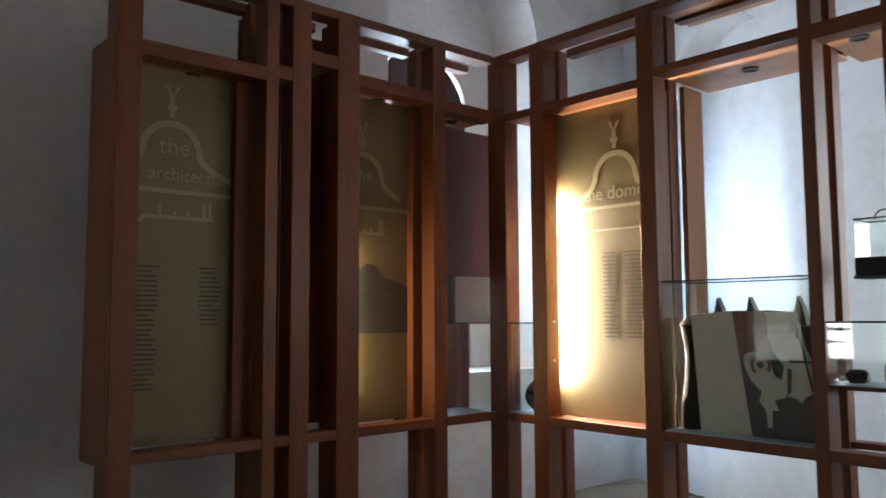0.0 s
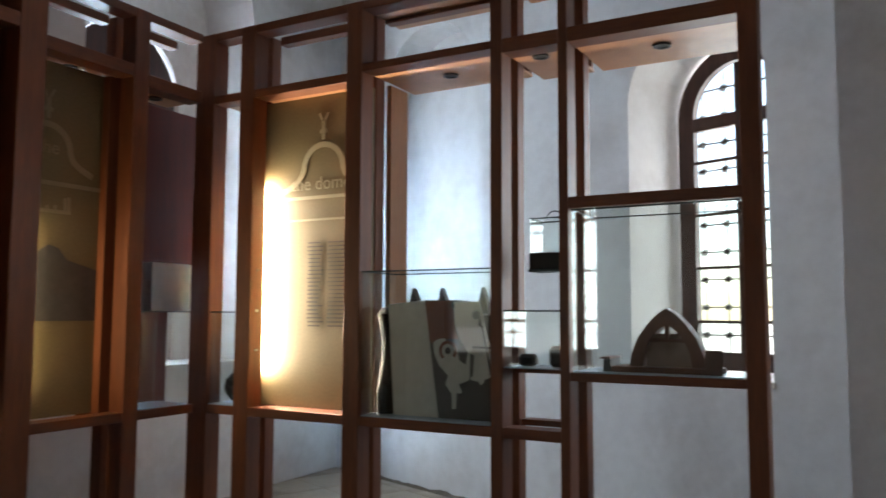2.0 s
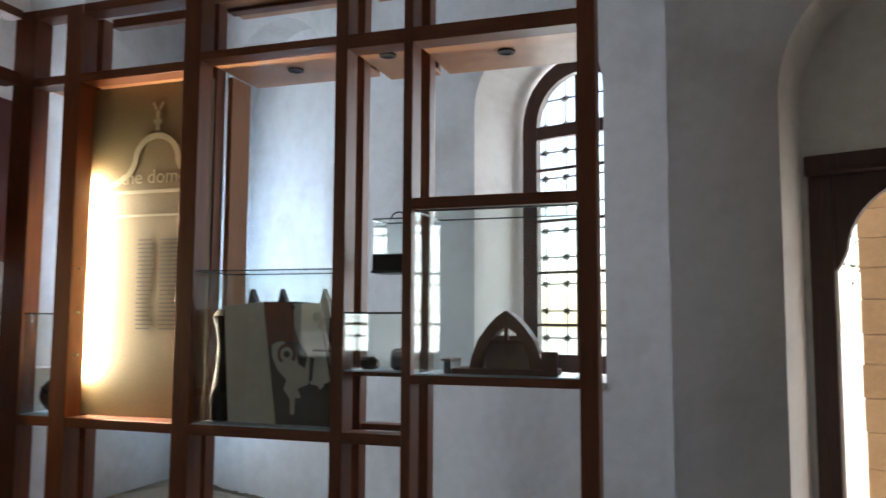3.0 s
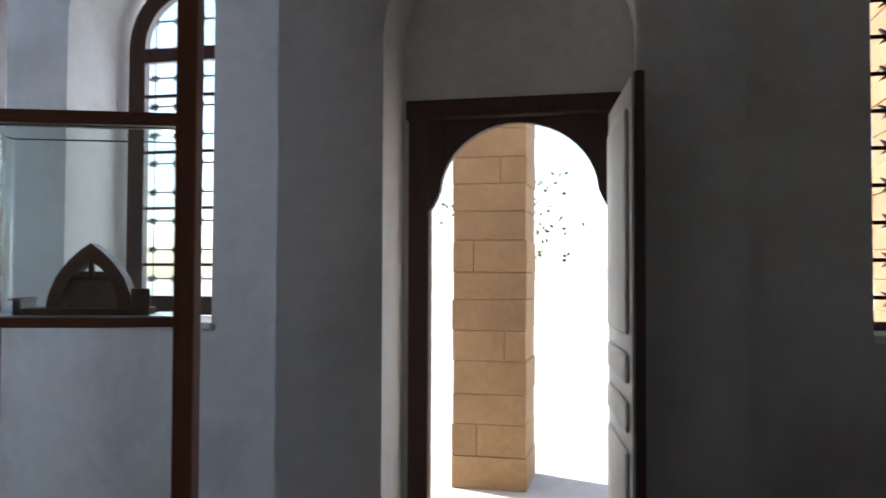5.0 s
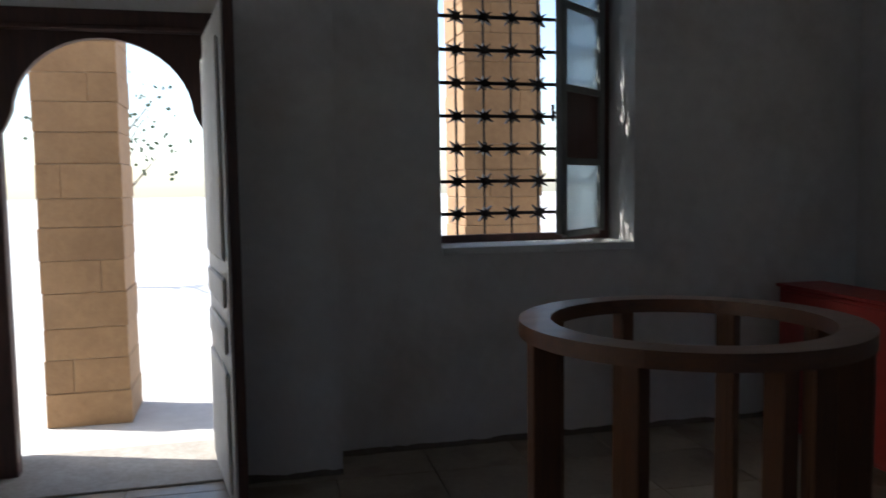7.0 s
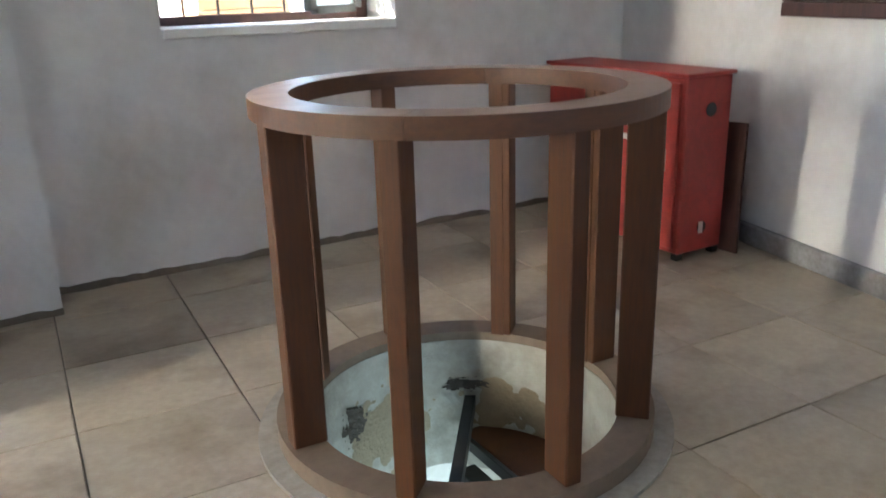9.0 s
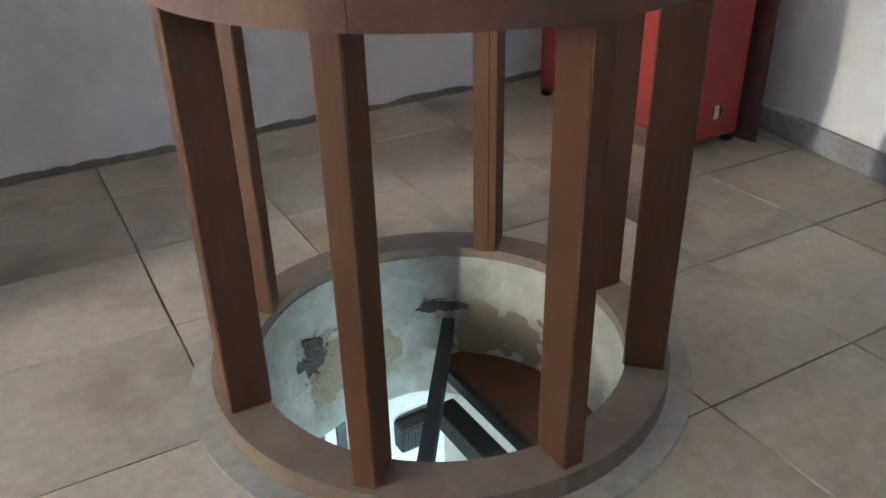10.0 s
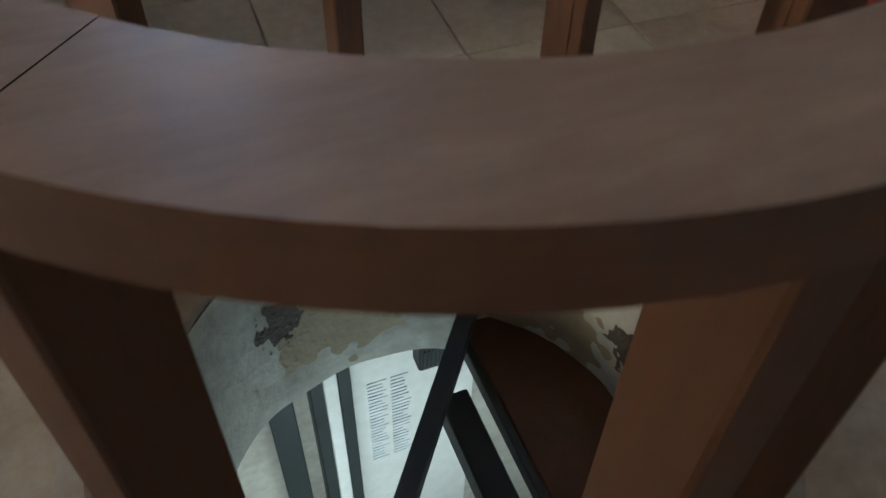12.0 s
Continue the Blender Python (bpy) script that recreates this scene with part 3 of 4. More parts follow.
casement.matrix_local = Matrix.Translation((3.02, 0.44, 0)) @ Matrix.Rotation(radians(180 + 40), 4, "Z")
tagged(casement, "grey timber casement with obscured panes, ajar")
CASEMENT = surface("grey painted casement", (0.20, 0.21, 0.20), 0.5, dark=(0.12, 0.125, 0.12), stretch=(5, 5, 0.6), bump=0.1)
for x0, x1 in ((0.0, 0.07), (0.53, 0.60)):
    boxpart("stile", casement, CASEMENT, x0, x1, -0.022, 0.022, SILL + 0.07, 3.05, 0.004)
levels = [SILL + 0.07, 1.69, 2.13, 2.62, 3.05]
for z in levels:
    boxpart("cross_rail", casement, CASEMENT, 0.07, 0.53, -0.02, 0.02, z - 0.02, z + 0.022, 0.004)
for i in range(4):
    if i != 1:
        p = boxpart("pane", casement, MILKY, 0.07, 0.53, -0.003, 0.003, levels[i] + 0.022, levels[i + 1] - 0.02)
        p.visible_shadow = False
    else:
        p = boxpart("pane", casement, DOORWOOD, 0.07, 0.53, -0.003, 0.003, levels[i] + 0.022, levels[i + 1] - 0.02, label="dark boarded pane")
bm = bmesh.new()
rod(bm, (0.57, -0.02, 1.98), (0.57, -0.06, 1.98), 0.008)
rod(bm, (0.57, -0.055, 1.93), (0.57, -0.055, 2.03), 0.009)
part("window_latch", bm, IRON, casement)
grille("window_grille", 1.87, 3.07, SILL + 0.01, 3.7, 0.58, 2.071, 1.579)

lamp("west_window_sky", "AREA", turn @ look((0.46, 0.74, 2.65), (0.46, 0, 2.65)), 115, (0.60, 0.77, 1.0), 1.1, 2.8)
lamp("north_window_sky", "AREA", look((-2.35, 1.45, 2.5), (-2.35, 0, 2.3)), 30, (0.84, 0.90, 1.0), 1.5, 3.0)

# ---- display stand ----
stand_n = thing("display_stand", "red-brown timber display lattice before the windows", "display stand", "display wings", m=WING)
POSTS_N = [(-3.86, -3.68), (-3.43, -3.30), (-2.51, -2.39), (-1.475, -1.40), (-1.055, -1.0), (-0.095, 0.0)]
TOP = 3.63
for i, (a, b) in enumerate(POSTS_N):
    boxpart("post", stand_n, WOOD, a, b, 0.0, 0.14, 0, TOP, 0.004)
    if i:
        boxpart("back_post", stand_n, WOOD, a + 0.005, a + 0.065, 0.26, 0.36, 0, TOP, 0.004)
def rail_n(a, b, z0, z1, v0=0.004, v1=0.136, mat=None, name="rail"):
    boxpart(name, stand_n, mat or WOOD_X, a, b, v0, v1, z0, z1, 0.003)
for i in range(5):
    a, b = POSTS_N[i][1], POSTS_N[i + 1][0]
    rail_n(a, b, 3.57, TOP)
    rail_n(a, b, 3.56, 3.62, 0.27, 0.35, name="back_rail")
    if i < 4:
        rail_n(a, b, 0.905, 0.965)
    za = 3.105 if i < 2 else 3.125
    rail_n(a, b, za + (0.035 if i == 2 else 0), za + (0.06 if i < 2 else 0.085))
    if i > 1:
        zs = za + (0.04 if i == 2 else 0.01)
        rail_n(a, b, zs, zs + 0.02, 0.137, 0.66, BOARD, "soffit_board")
        rail_n(a, b, zs + 0.021, zs + 0.08, 0.60, 0.655, name="back_rail")
        rail_n(a, b, 3.58, 3.598, 0.137, 0.268, BOARD, "top_board")
        rail_n(a, b, 3.58, 3.598, 0.352, 0.46, BOARD, "top_board")
# deep timber cheek beside the carved stone
boxpart("side_board", stand_n, BOARD, -2.43, -2.393, 0.362, 0.58, 0.90, 3.16, 0.003)
for a, b, i in ((-3.30, -2.51, 1), (-3.68, -3.43, 0)):
    rail_n(a, b, 3.112, 3.13, 0.137, 0.36, BOARD, "soffit_board")
rail_n(-1.40, -1.055, 0.95, 0.985, 0.26, 0.36, name="back_rail")
rail_n(-2.39, -1.475, 0.905, 0.955, 0.26, 0.36, name="back_rail")
rail_n(-1.0, -0.095, 1.24, 1.285)
rail_n(-1.0, -0.095, 2.184, 2.247)
rail_n(-1.0, -0.095, 1.25, 1.28, 0.137, 0.45, name="case_shelf")
rail_n(-1.40, -1.055, 1.265, 1.29, 0.137, 0.36, name="case_shelf")
rail_n(-3.30, -2.51, 0.93, 0.962, 0.137, 0.26, name="case_shelf")

stand_w = thing("display_stand", "red-brown timber display lattice along the side wall", "display stand", "display wings", m=WING)
POSTS_W = [(-2.80, -2.67), (-1.93, -1.845), (-1.75, -1.62), (-1.42, -1.25), (-0.62, -0.50)]
def part_w(name, v0, v1, z0, z1, d0=0.0, d1=0.14, mat=None):
    boxpart(name, stand_w, mat or WOOD, CORNER - d1, CORNER - d0, v0, v1, z0, z1, 0.004)
for a, b in POSTS_W:
    part_w("post", a, b, 0, TOP)
    part_w("back_post", b - 0.07, b - 0.005, 0, TOP, 0.26, 0.36)
for a, b, zt in ((-2.67, -1.93, 3.07), (-1.845, -1.75, 3.10), (-1.62, -1.42, 3.24), (-1.25, -0.62, 3.16), (-0.50, -0.02, 3.12)):
    part_w("rail", a, b, 0.905, 0.965, 0.004, 0.136, WOOD_X)
    part_w("rail", a, b, zt, zt + 0.085, 0.004, 0.136, WOOD_X)
    part_w("rail", a, b, 3.57, TOP, 0.004, 0.136, WOOD_X)
    part_w("soffit_board", a, b, zt + 0.01, zt + 0.03, 0.137, 0.36, BOARD)
    part_w("back_rail", a, b, 3.56, 3.62, 0.27, 0.35, WOOD_X)
part_w("side_board", -2.815, -2.801, 0.90, 3.16, 0.0, 0.37)
part_w("side_board", -0.70, -0.622, 0.93, 3.16, 0.137, 0.36)
part_w("side_board", -2.05, -1.931, 0.93, 3.10, 0.145, 0.36)
part_w("back_board", -1.93, -1.25, 0.97, 3.55, 0.365, 0.385)
part_w("back_board", -0.50, 0.40, 1.97, 3.12, 0.365, 0.385, SHUTTER)
part_w("back_board", -0.20, 0.05, 0.905, 1.968, 0.365, 0.385, SHUTTER)


def info_panel(name, label, m, w, z0, z1, dome, lines, words, columns, picture=False, ink=None):
    """A recessed printed panel; x runs along it, its face looks to -y."""
    ink = ink or PRINT
    p = thing(name, label, "information panel", "information panels", m=m)
    boxpart("board", p, PANEL, 0, w, 0, 0.018, z0, z1, 0.002)
    y = -0.0035
    def bars(nm, rects, mat):
        bm = bmesh.new()
        for x0, x1, za, zb in rects:
            if x1 > 0.01 and x0 < w - 0.01:
                box(bm, max(x0, 0.01), min(x1, w - 0.01), y, -0.0005, za, zb)
        part(nm, bm, mat, p)
    bm = bmesh.new()
    prof = [(-0.42, -0.335), (-0.30, -0.30), (-0.22, -0.255), (-0.185, -0.21)] + arc(0, -0.165, 0.165, 180, 0, 18) + [(0.185, -0.21), (0.24, -0.25), (0.33, -0.29), (0.45, -0.33)]
    top = 2.765
    line = [(dome + px, top + pz) for px, pz in prof if 0.02 < dome + px < w - 0.02]
    rows = []
    for i, (px, pz) in enumerate(line):
        (ax, az), (bx, bz) = line[max(i - 1, 0)], line[min(i + 1, len(line) - 1)]
        k = 0.019 / math.hypot(bx - ax, bz - az)
        nx, nz = -(bz - az) * k, (bx - ax) * k
        rows.append([bm.verts.new(c) for c in ((px + nx, y, pz + nz), (px - nx, y, pz - nz), (px - nx, -0.0005, pz - nz), (px + nx, -0.0005, pz + nz))])
    for ra, rb in zip(rows, rows[1:]):
        for i in range(4):
            bm.faces.new((ra[i], ra[(i + 1) % 4], rb[(i + 1) % 4], rb[i]))
    bm.faces.new(rows[0])
    bm.faces.new(rows[-1][::-1])
    bmesh.ops.recalc_face_normals(bm, faces=bm.faces[:])
    part("dome_outline", bm, ink, p, "pale gold dome outline")
    bm = bmesh.new()
    box(bm, dome - 0.014, dome + 0.014, y, -0.0005, 2.80, 2.93)
    box(bm, dome - 0.03, dome + 0.03, y, -0.0005, 2.845, 2.872)
    for s in (-1, 1):
        beam(bm, (dome + s * 0.012, y / 2, 2.935), (dome + s * 0.038, y / 2, 2.985), 0.004, 0.016)
    part("finial", bm, ink, p)
    for z, h in lines:
        bars("band", [(0.01, w - 0.01, z - h / 2, z + h / 2)], ink)
    for body, size, x, z in words:
        wordpart("lettering", body, size, Matrix.Translation((x, -0.001, z)) @ Matrix.Rotation(radians(90), 4, "X"), ink, p)
    rects = []
    for x0, x1, zt, zb in columns:
        z = zt
        while z > zb:
            rects.append((x0 + random.uniform(0, 0.012), x1 - random.uniform(0, 0.05), z - 0.009, z))
            z -= 0.027
    bars("text_block", rects, INK)
    if picture:
        bm = bmesh.new()
        hill = [(0.01, 1.55), (0.01, 1.93), (0.10, 1.95), (0.2, 2.02), (0.27, 2.0), (0.33, 1.93), (0.45, 1.90), (w - 0.02, 1.86), (w - 0.02, 1.55)]
        prism(bm, hill, -0.003, -0.0005)
        part("picture", bm, SLATE, p, "dark printed view of a hill town")
    return p


PN = WING @ Matrix.Translation((-3.36, 0.2, 0))
info_panel("info_panel", "olive-gold printed panel with a dome motif, lit from one side", PN, 0.93, 0.965, 3.11, 0.52,
           [(2.40, 0.022), (2.245, 0.014)], [("the dome", 0.13, 0.50, 2.455)], [(0.40, 0.54, 2.09, 1.50), (0.57, 0.76, 2.09, 1.50)])
PW = WING @ Matrix.Translation((CORNER - 0.2, -2.66, 0)) @ Matrix.Rotation(radians(90), 4, "Z")
info_panel("info_panel", "dim olive printed panel with a dome motif", PW, 0.74, 0.965, 3.08, 0.24,
           [(2.375, 0.026)], [("the", 0.14, 0.26, 2.59), ("architecture", 0.105, 0.37, 2.44)], [(0.05, 0.19, 1.95, 1.25), (0.42, 0.56, 1.95, 1.6)], ink=PRINT_DIM)
PW2 = WING @ Matrix.Translation((CORNER - 0.2, -1.25, 0)) @ Matrix.Rotation(radians(90), 4, "Z")
info_panel("info_panel", "olive printed panel with a dome motif and a hill view", PW2, 0.62, 0.965, 3.16, 0.16,
           [(2.40, 0.026)], [("the", 0.12, 0.17, 2.585)], [(0.03, 0.13, 1.5, 1.25)], picture=True, ink=PRINT_DIM)
# joined script under the band: strokes only
for mm, x0, w in ((PW, 0.10, 0.40), (PW2, 0.06, 0.28)):
    sc = thing("panel_script", "pale joined script strokes on the printed panel", "lettering", m=mm)
    bm = bmesh.new()
    z = 2.215
    box(bm, x0, x0 + w, -0.006, -0.0045, z, z + 0.022)
    for f, h in ((0.95, 0.11), (0.86, 0.10), (0.62, 0.05), (0.42, 0.045), (0.2, 0.09)):
        box(bm, x0 + f * w - 0.01, x0 + f * w + 0.008, -0.006, -0.0045, z + 0.0225, z + h)
    beam(bm, (x0 - 0.002, -0.005, z + 0.01), (x0 - 0.06, -0.005, z - 0.035), 0.002, 0.022)
    part("script", bm, PRINT_DIM, sc)

tube_lamp = thing("tube_lamp", "warm vertical tube lamp beside the lit panel", "lamp", m=WING)
bm = bmesh.new()
rod(bm, (-3.375, 0.168, 1.15), (-3.375, 0.168, 2.62), 0.008, 10)
part("tube", bm, GLOW, tube_lamp)
for z in (1.12, 2.64):
    boxpart("holder", tube_lamp, STEEL, -3.388, -3.362, 0.142, 0.182, z - 0.03, z + 0.03, 0.003)
for z in (1.35, 1.62, 1.9):
    bm = bmesh.new()
    rod(bm, (-3.30, 0.07, z), (-3.285, 0.07, z), 0.008, 8)
    part("stud", bm, CHROME, tube_lamp)
lamp("panel_light", "AREA", WING @ look((-3.362, 0.168, 1.85), (-3.05, 0.19, 1.85)), 20, (1.0, 0.93, 0.77), 0.02, 1.3)


side_lamp = thing("tube_lamp", "dim warm tube lamp beside the hill view panel", "lamp", m=WING)
bm = bmesh.new()
rod(bm, (CORNER - 0.172, -1.236, 1.1), (CORNER - 0.172, -1.236, 2.2), 0.006, 10)
part("tube", bm, GLOW, side_lamp)
for z in (1.08, 2.22):
    boxpart("holder", side_lamp, STEEL, CORNER - 0.185, CORNER - 0.16, -1.249, -1.224, z - 0.02, z + 0.02, 0.003)
lamp("side_panel_light", "AREA", WING @ look((CORNER - 0.176, -1.226, 1.65), (CORNER - 0.19, -0.9, 1.65)), 0.9, (1.0, 0.86, 0.58), 0.015, 1.0)
back_lamp = thing("tube_lamp", "cool white tube lamp behind the lit panel", "lamp", m=WING)
bm = bmesh.new()
rod(bm, (-3.20, 0.27, 1.05), (-3.20, 0.27, 2.35), 0.012, 10)
part("tube", bm, COLD, back_lamp)
for z in (1.02, 2.38):
    boxpart("holder", back_lamp, STEEL, -3.22, -3.18, 0.219, 0.29, z - 0.03, z + 0.03, 0.003)
lamp("panel_back_light", "AREA", WING @ look((-3.20, 0.30, 1.7), (-3.77, 2.53, 2.0)), 8.0, (0.42, 0.68, 1.0), 0.04, 1.3).data.spread = radians(84)


def sheet_of_glass(parent, corners, name="pane"):
    bm = bmesh.new()
    bm.faces.new([bm.verts.new(c) for c in corners])
    p = part(name, bm, GLASS, parent)
    p.visible_shadow = False
    return p


def glass_box(c, u0, u1, v0, v1, z0, z1):
    for (a, b), (d, e) in (((u0, v0), (u1, v0)), ((u1, v0), (u1, v1)), ((u1, v1), (u0, v1)), ((u0, v1), (u0, v0))):
        sheet_of_glass(c, ((a, b, z0), (d, e, z0), (d, e, z1), (a, b, z1)))
    sheet_of_glass(c, ((u0, v0, z1), (u1, v0, z1), (u1, v1, z1), (u0, v1, z1)), "lid")
    bm = bmesh.new()
    t = 0.004
    for b in ((u0 - t, u1 + t, v0 - t, v0), (u0 - t, u1 + t, v1, v1 + t), (u0 - t, u0, v0, v1), (u1, u1 + t, v0, v1)):
        box(bm, *b, z1 - t, z1 + t)
    part("edge_trim", bm, STEEL, c, "dark polished glass edge")


def glass_case(label, u0, u1, v0, v1, z0, z1):
    c = thing("glass_case", label, "glass case", "glass cases", m=WING)
    glass_box(c, u0, u1, v0, v1, z0 + 0.006, z1)
    boxpart("floor_plate", c, FROST, u0, u1, v0, v1, z0, z0 + 0.006)
    return c


glass_case("large clear glass case holding a wooden arch model", -0.985, -0.11, 0.02, 0.44, 1.286, 2.175)
glass_case("clear glass case holding a folded printed board", -2.37, -1.49, 0.01, 0.40, 0.966, 1.865)
glass_case("small clear glass case on a narrow shelf", -1.395, -1.06, 0.02, 0.34, 1.296, 1.62)
glass_case("tall narrow glass case with a black carving", -3.67, -3.44, 0.02, 0.34, 0.966, 1.61)
glass_case("corner glass case under a frosted box", -4.12, -3.80, -0.46, -0.06, 0.966, 1.61)
small = thing("glass_case", "small glass case with a dark plinth, hung from a wire", "glass case", "glass cases", m=WING)
glass_box(small, -1.285, -1.065, 0.14, 0.34, 1.955, 2.155)
boxpart("plinth", small, BLACK, -1.29, -1.06, 0.135, 0.345, 1.86, 1.955, 0.006)
boxpart("bracket", small, STEEL, -1.29, -1.056, 0.12, 0.30, 1.845, 1.86)
bm = bmesh.new()
pts = arc(-1.17, 2.156, 0.05, 180, 20, 10)
for (xa, za), (xb, zb) in zip(pts, pts[1:]):
    rod(bm, (xa, 0.24, za), (xb, 0.24, zb), 0.004, 6)
part("wire_loop", bm, BLACK, small)
cube = thing("frosted_box", "frosted pale blue acrylic box on the corner case", "acrylic box", m=WING)
boxpart("box", cube, FROST, -4.10, -3.80, -0.40, -0.06, 1.612, 1.945, 0.006)

# things in the cases
arch = thing("arch_model", "red-brown carved model of a pointed arch", "model", m=WING)
bm = bmesh.new()
half = [(0.20, 0.0), (0.19, 0.06), (0.155, 0.15), (0.10, 0.225), (0.05, 0.275), (0.0, 0.31)]
inn = [(0.13, 0.0), (0.12, 0.07), (0.09, 0.14), (0.05, 0.19), (0.0, 0.225)]
outl = [(-0.51 + x, 1.325 + z) for x, z in half] + [(-0.51 - x, 1.325 + z) for x, z in half[-2::-1]] + [(-0.51 - x, 1.325 + z) for x, z in inn] + [(-0.51 + x, 1.325 + z) for x, z in inn[-2::-1]]
prism(bm, outl, 0.14, 0.26)
part("arch_ring", bm, MODEL, arch)
boxpart("infill", arch, surface("pale brown model board", (0.36, 0.25, 0.20), 0.6, bump=0.1), -0.63, -0.39, 0.19, 0.21, 1.325, 1.50, 0.003)
boxpart("crossbar", arch, MODEL, -0.62, -0.40, 0.15, 0.18, 1.455, 1.475)
boxpart("king_post", arch, MODEL, -0.52, -0.50, 0.15, 0.18, 1.475, 1.55)
boxpart("base", arch, MODEL, -0.80, -0.24, 0.10, 0.32, 1.293, 1.324, 0.004)
boxpart("side_block", arch, MODEL, -0.305, -0.22, 0.08, 0.098, 1.293, 1.42, 0.003)
blk = thing("model_block", "dark stone block beside the arch model", "model", m=WING)
boxpart("block", blk, SLATE, -0.845, -0.805, 0.10, 0.30, 1.293, 1.36, 0.004)
boxpart("lid", blk, MODEL, -0.86, -0.803, 0.095, 0.305, 1.361, 1.372)

bd = thing("folded_board", "folded printed board with rust, white and charcoal print", "display board", m=WING)
def sheet_part(nm, outline, mat, y, lab=""):
    bm = bmesh.new()
    prism(bm, outline, y, y + 0.012 if nm == "leaf_board" else y + 0.002)
    part(nm, bm, mat, bd, lab)
sheet_part("leaf_board", [(-2.20, 0.975), (-2.245, 1.66), (-1.98, 1.685), (-1.88, 0.975)], PAPER, 0.12)
sheet_part("leaf_board", [(-1.878, 0.975), (-1.978, 1.685), (-1.75, 1.685), (-1.60, 1.672), (-1.505, 0.975)], SLATE, 0.12)
def board_px(*pts):
    """Points of the print, counted along the board from its fold and down from its top."""
    return [(-1.978 + x * 0.00168, 1.683 - y * 0.00158) for x, y in pts]


sheet_part("rust_band", board_px((2, 4), (110, 1), (117, 45), (125, 115), (140, 146), (95, 148), (60, 148), (40, 166), (22, 160)), RUST, 0.117)
sheet_part("white_figure", board_px((120, 6), (224, 4), (238, 55), (254, 135), (275, 176), (294, 276), (224, 304), (195, 300), (165, 265), (180, 196), (145, 146), (127, 95)), PAPER, 0.1145)
sheet_part("white_figure", board_px((40, 160), (60, 148), (85, 145), (110, 170), (135, 176), (145, 226), (180, 250), (185, 300), (145, 316), (157, 350), (135, 350),
                                    (133, 410), (117, 410), (115, 355), (90, 320), (100, 286), (65, 250), (43, 205)), PAPER, 0.112)
cu, cz = board_px((100, 192))[0]
sheet_part("scroll", arc(cu, cz, 0.062, -40, 235, 16) + arc(cu, cz, 0.042, 235, -40, 16), RUST, 0.1095)
sheet_part("scroll", arc(cu, cz, 0.020, 0, 345, 12), SLATE, 0.1095)
cu, cz = board_px((213, 55))[0]
sheet_part("scroll", arc(cu, cz, 0.026, 20, 340, 12), SLATE, 0.1095)
sheet_part("scroll", board_px((112, 12), (128, 16), (126, 30), (114, 28)), SLATE, 0.1095)
sheet_part("stroke", board_px((232, 95), (240, 95), (276, 276), (268, 278)), SLATE, 0.1095)
sheet_part("stroke", board_px((200, 172), (272, 174), (272, 181), (200, 180)), SLATE, 0.1072)
sheet_part("stroke", board_px((190, 200), (206, 205), (200, 285), (188, 290)), SLATE, 0.1095)
sheet_part("stroke", board_px((225, 60), (232, 60), (236, 100), (222, 96)), SLATE, 0.1072)
sheet_part("white_figure", board_px((222, 304), (240, 285), (245, 302), (232, 318)), PAPER, 0.1095)
crown = thing("carved_cresting", "dark carved cresting with three pointed finials", "model", m=WING)
boxpart("body", crown, BRONZE, -2.20, -1.52, 0.22, 0.28, 0.972, 1.60, 0.008)
for u in (-2.13, -1.925, -1.64):
    bm = bmesh.new()
    prism(bm, [(u - 0.045, 1.601), (u - 0.02, 1.68), (u, 1.765), (u + 0.03, 1.70), (u + 0.05, 1.601)], 0.225, 0.275)
    part("finial", bm, BRONZE, crown)
vase = thing("carved_figure", "dark waisted carved stand with a lobed top", "carving", m=WING)
bm = bmesh.new()
prev = None
for r, z in ((0.07, 0.972), (0.075, 1.10), (0.045, 1.30), (0.035, 1.42), (0.06, 1.55), (0.07, 1.60), (0.04, 1.64), (0.0, 1.645)):
    if prev:
        rod(bm, (-2.295, 0.2, prev[1]), (-2.295, 0.2, z), prev[0], 16, max(r, 0.002))
    prev = (r, z)
part("body", bm, BRONZE, vase)
blob = thing("black_carving", "small black rough-cut carving", "carving", m=WING)
bm = bmesh.new()
bmesh.ops.create_icosphere(bm, subdivisions=3, radius=0.10, matrix=Matrix.Translation((-3.55, 0.18, 1.07)))
for vtx in bm.verts:
    o = vtx.co - Vector((-3.55, 0.18, 1.07))
    o *= 1 + 0.55 * noise.noise(vtx.co * 9) + (0.5 if o.z > 0.03 and o.x > 0 else 0)
    vtx.co = Vector((-3.55, 0.18, 1.07)) + Vector((o.x * 0.9, o.y, max(o.z, -0.097)))
part("body", bm, BLACK, blob, smooth=False)
for u, h in ((-1.31, 0.07), (-1.12, 0.12)):
    st = thing("stone_fragment", "small dark stone fragment in a glass case", "fragment", "stone fragments", m=WING)
    bm = bmesh.new()
    box(bm, u - 0.05, u + 0.05, 0.12, 0.22, 1.303, 1.303 + h, bevel=0.02)
    for vtx in bm.verts:
        if vtx.co.z > 1.32:
            vtx.co += Vector((noise.noise(vtx.co * 20), noise.noise(vtx.co * 17 + Vector((3, 0, 0))), 0)) * 0.02
    part("body", bm, BRONZE, st)


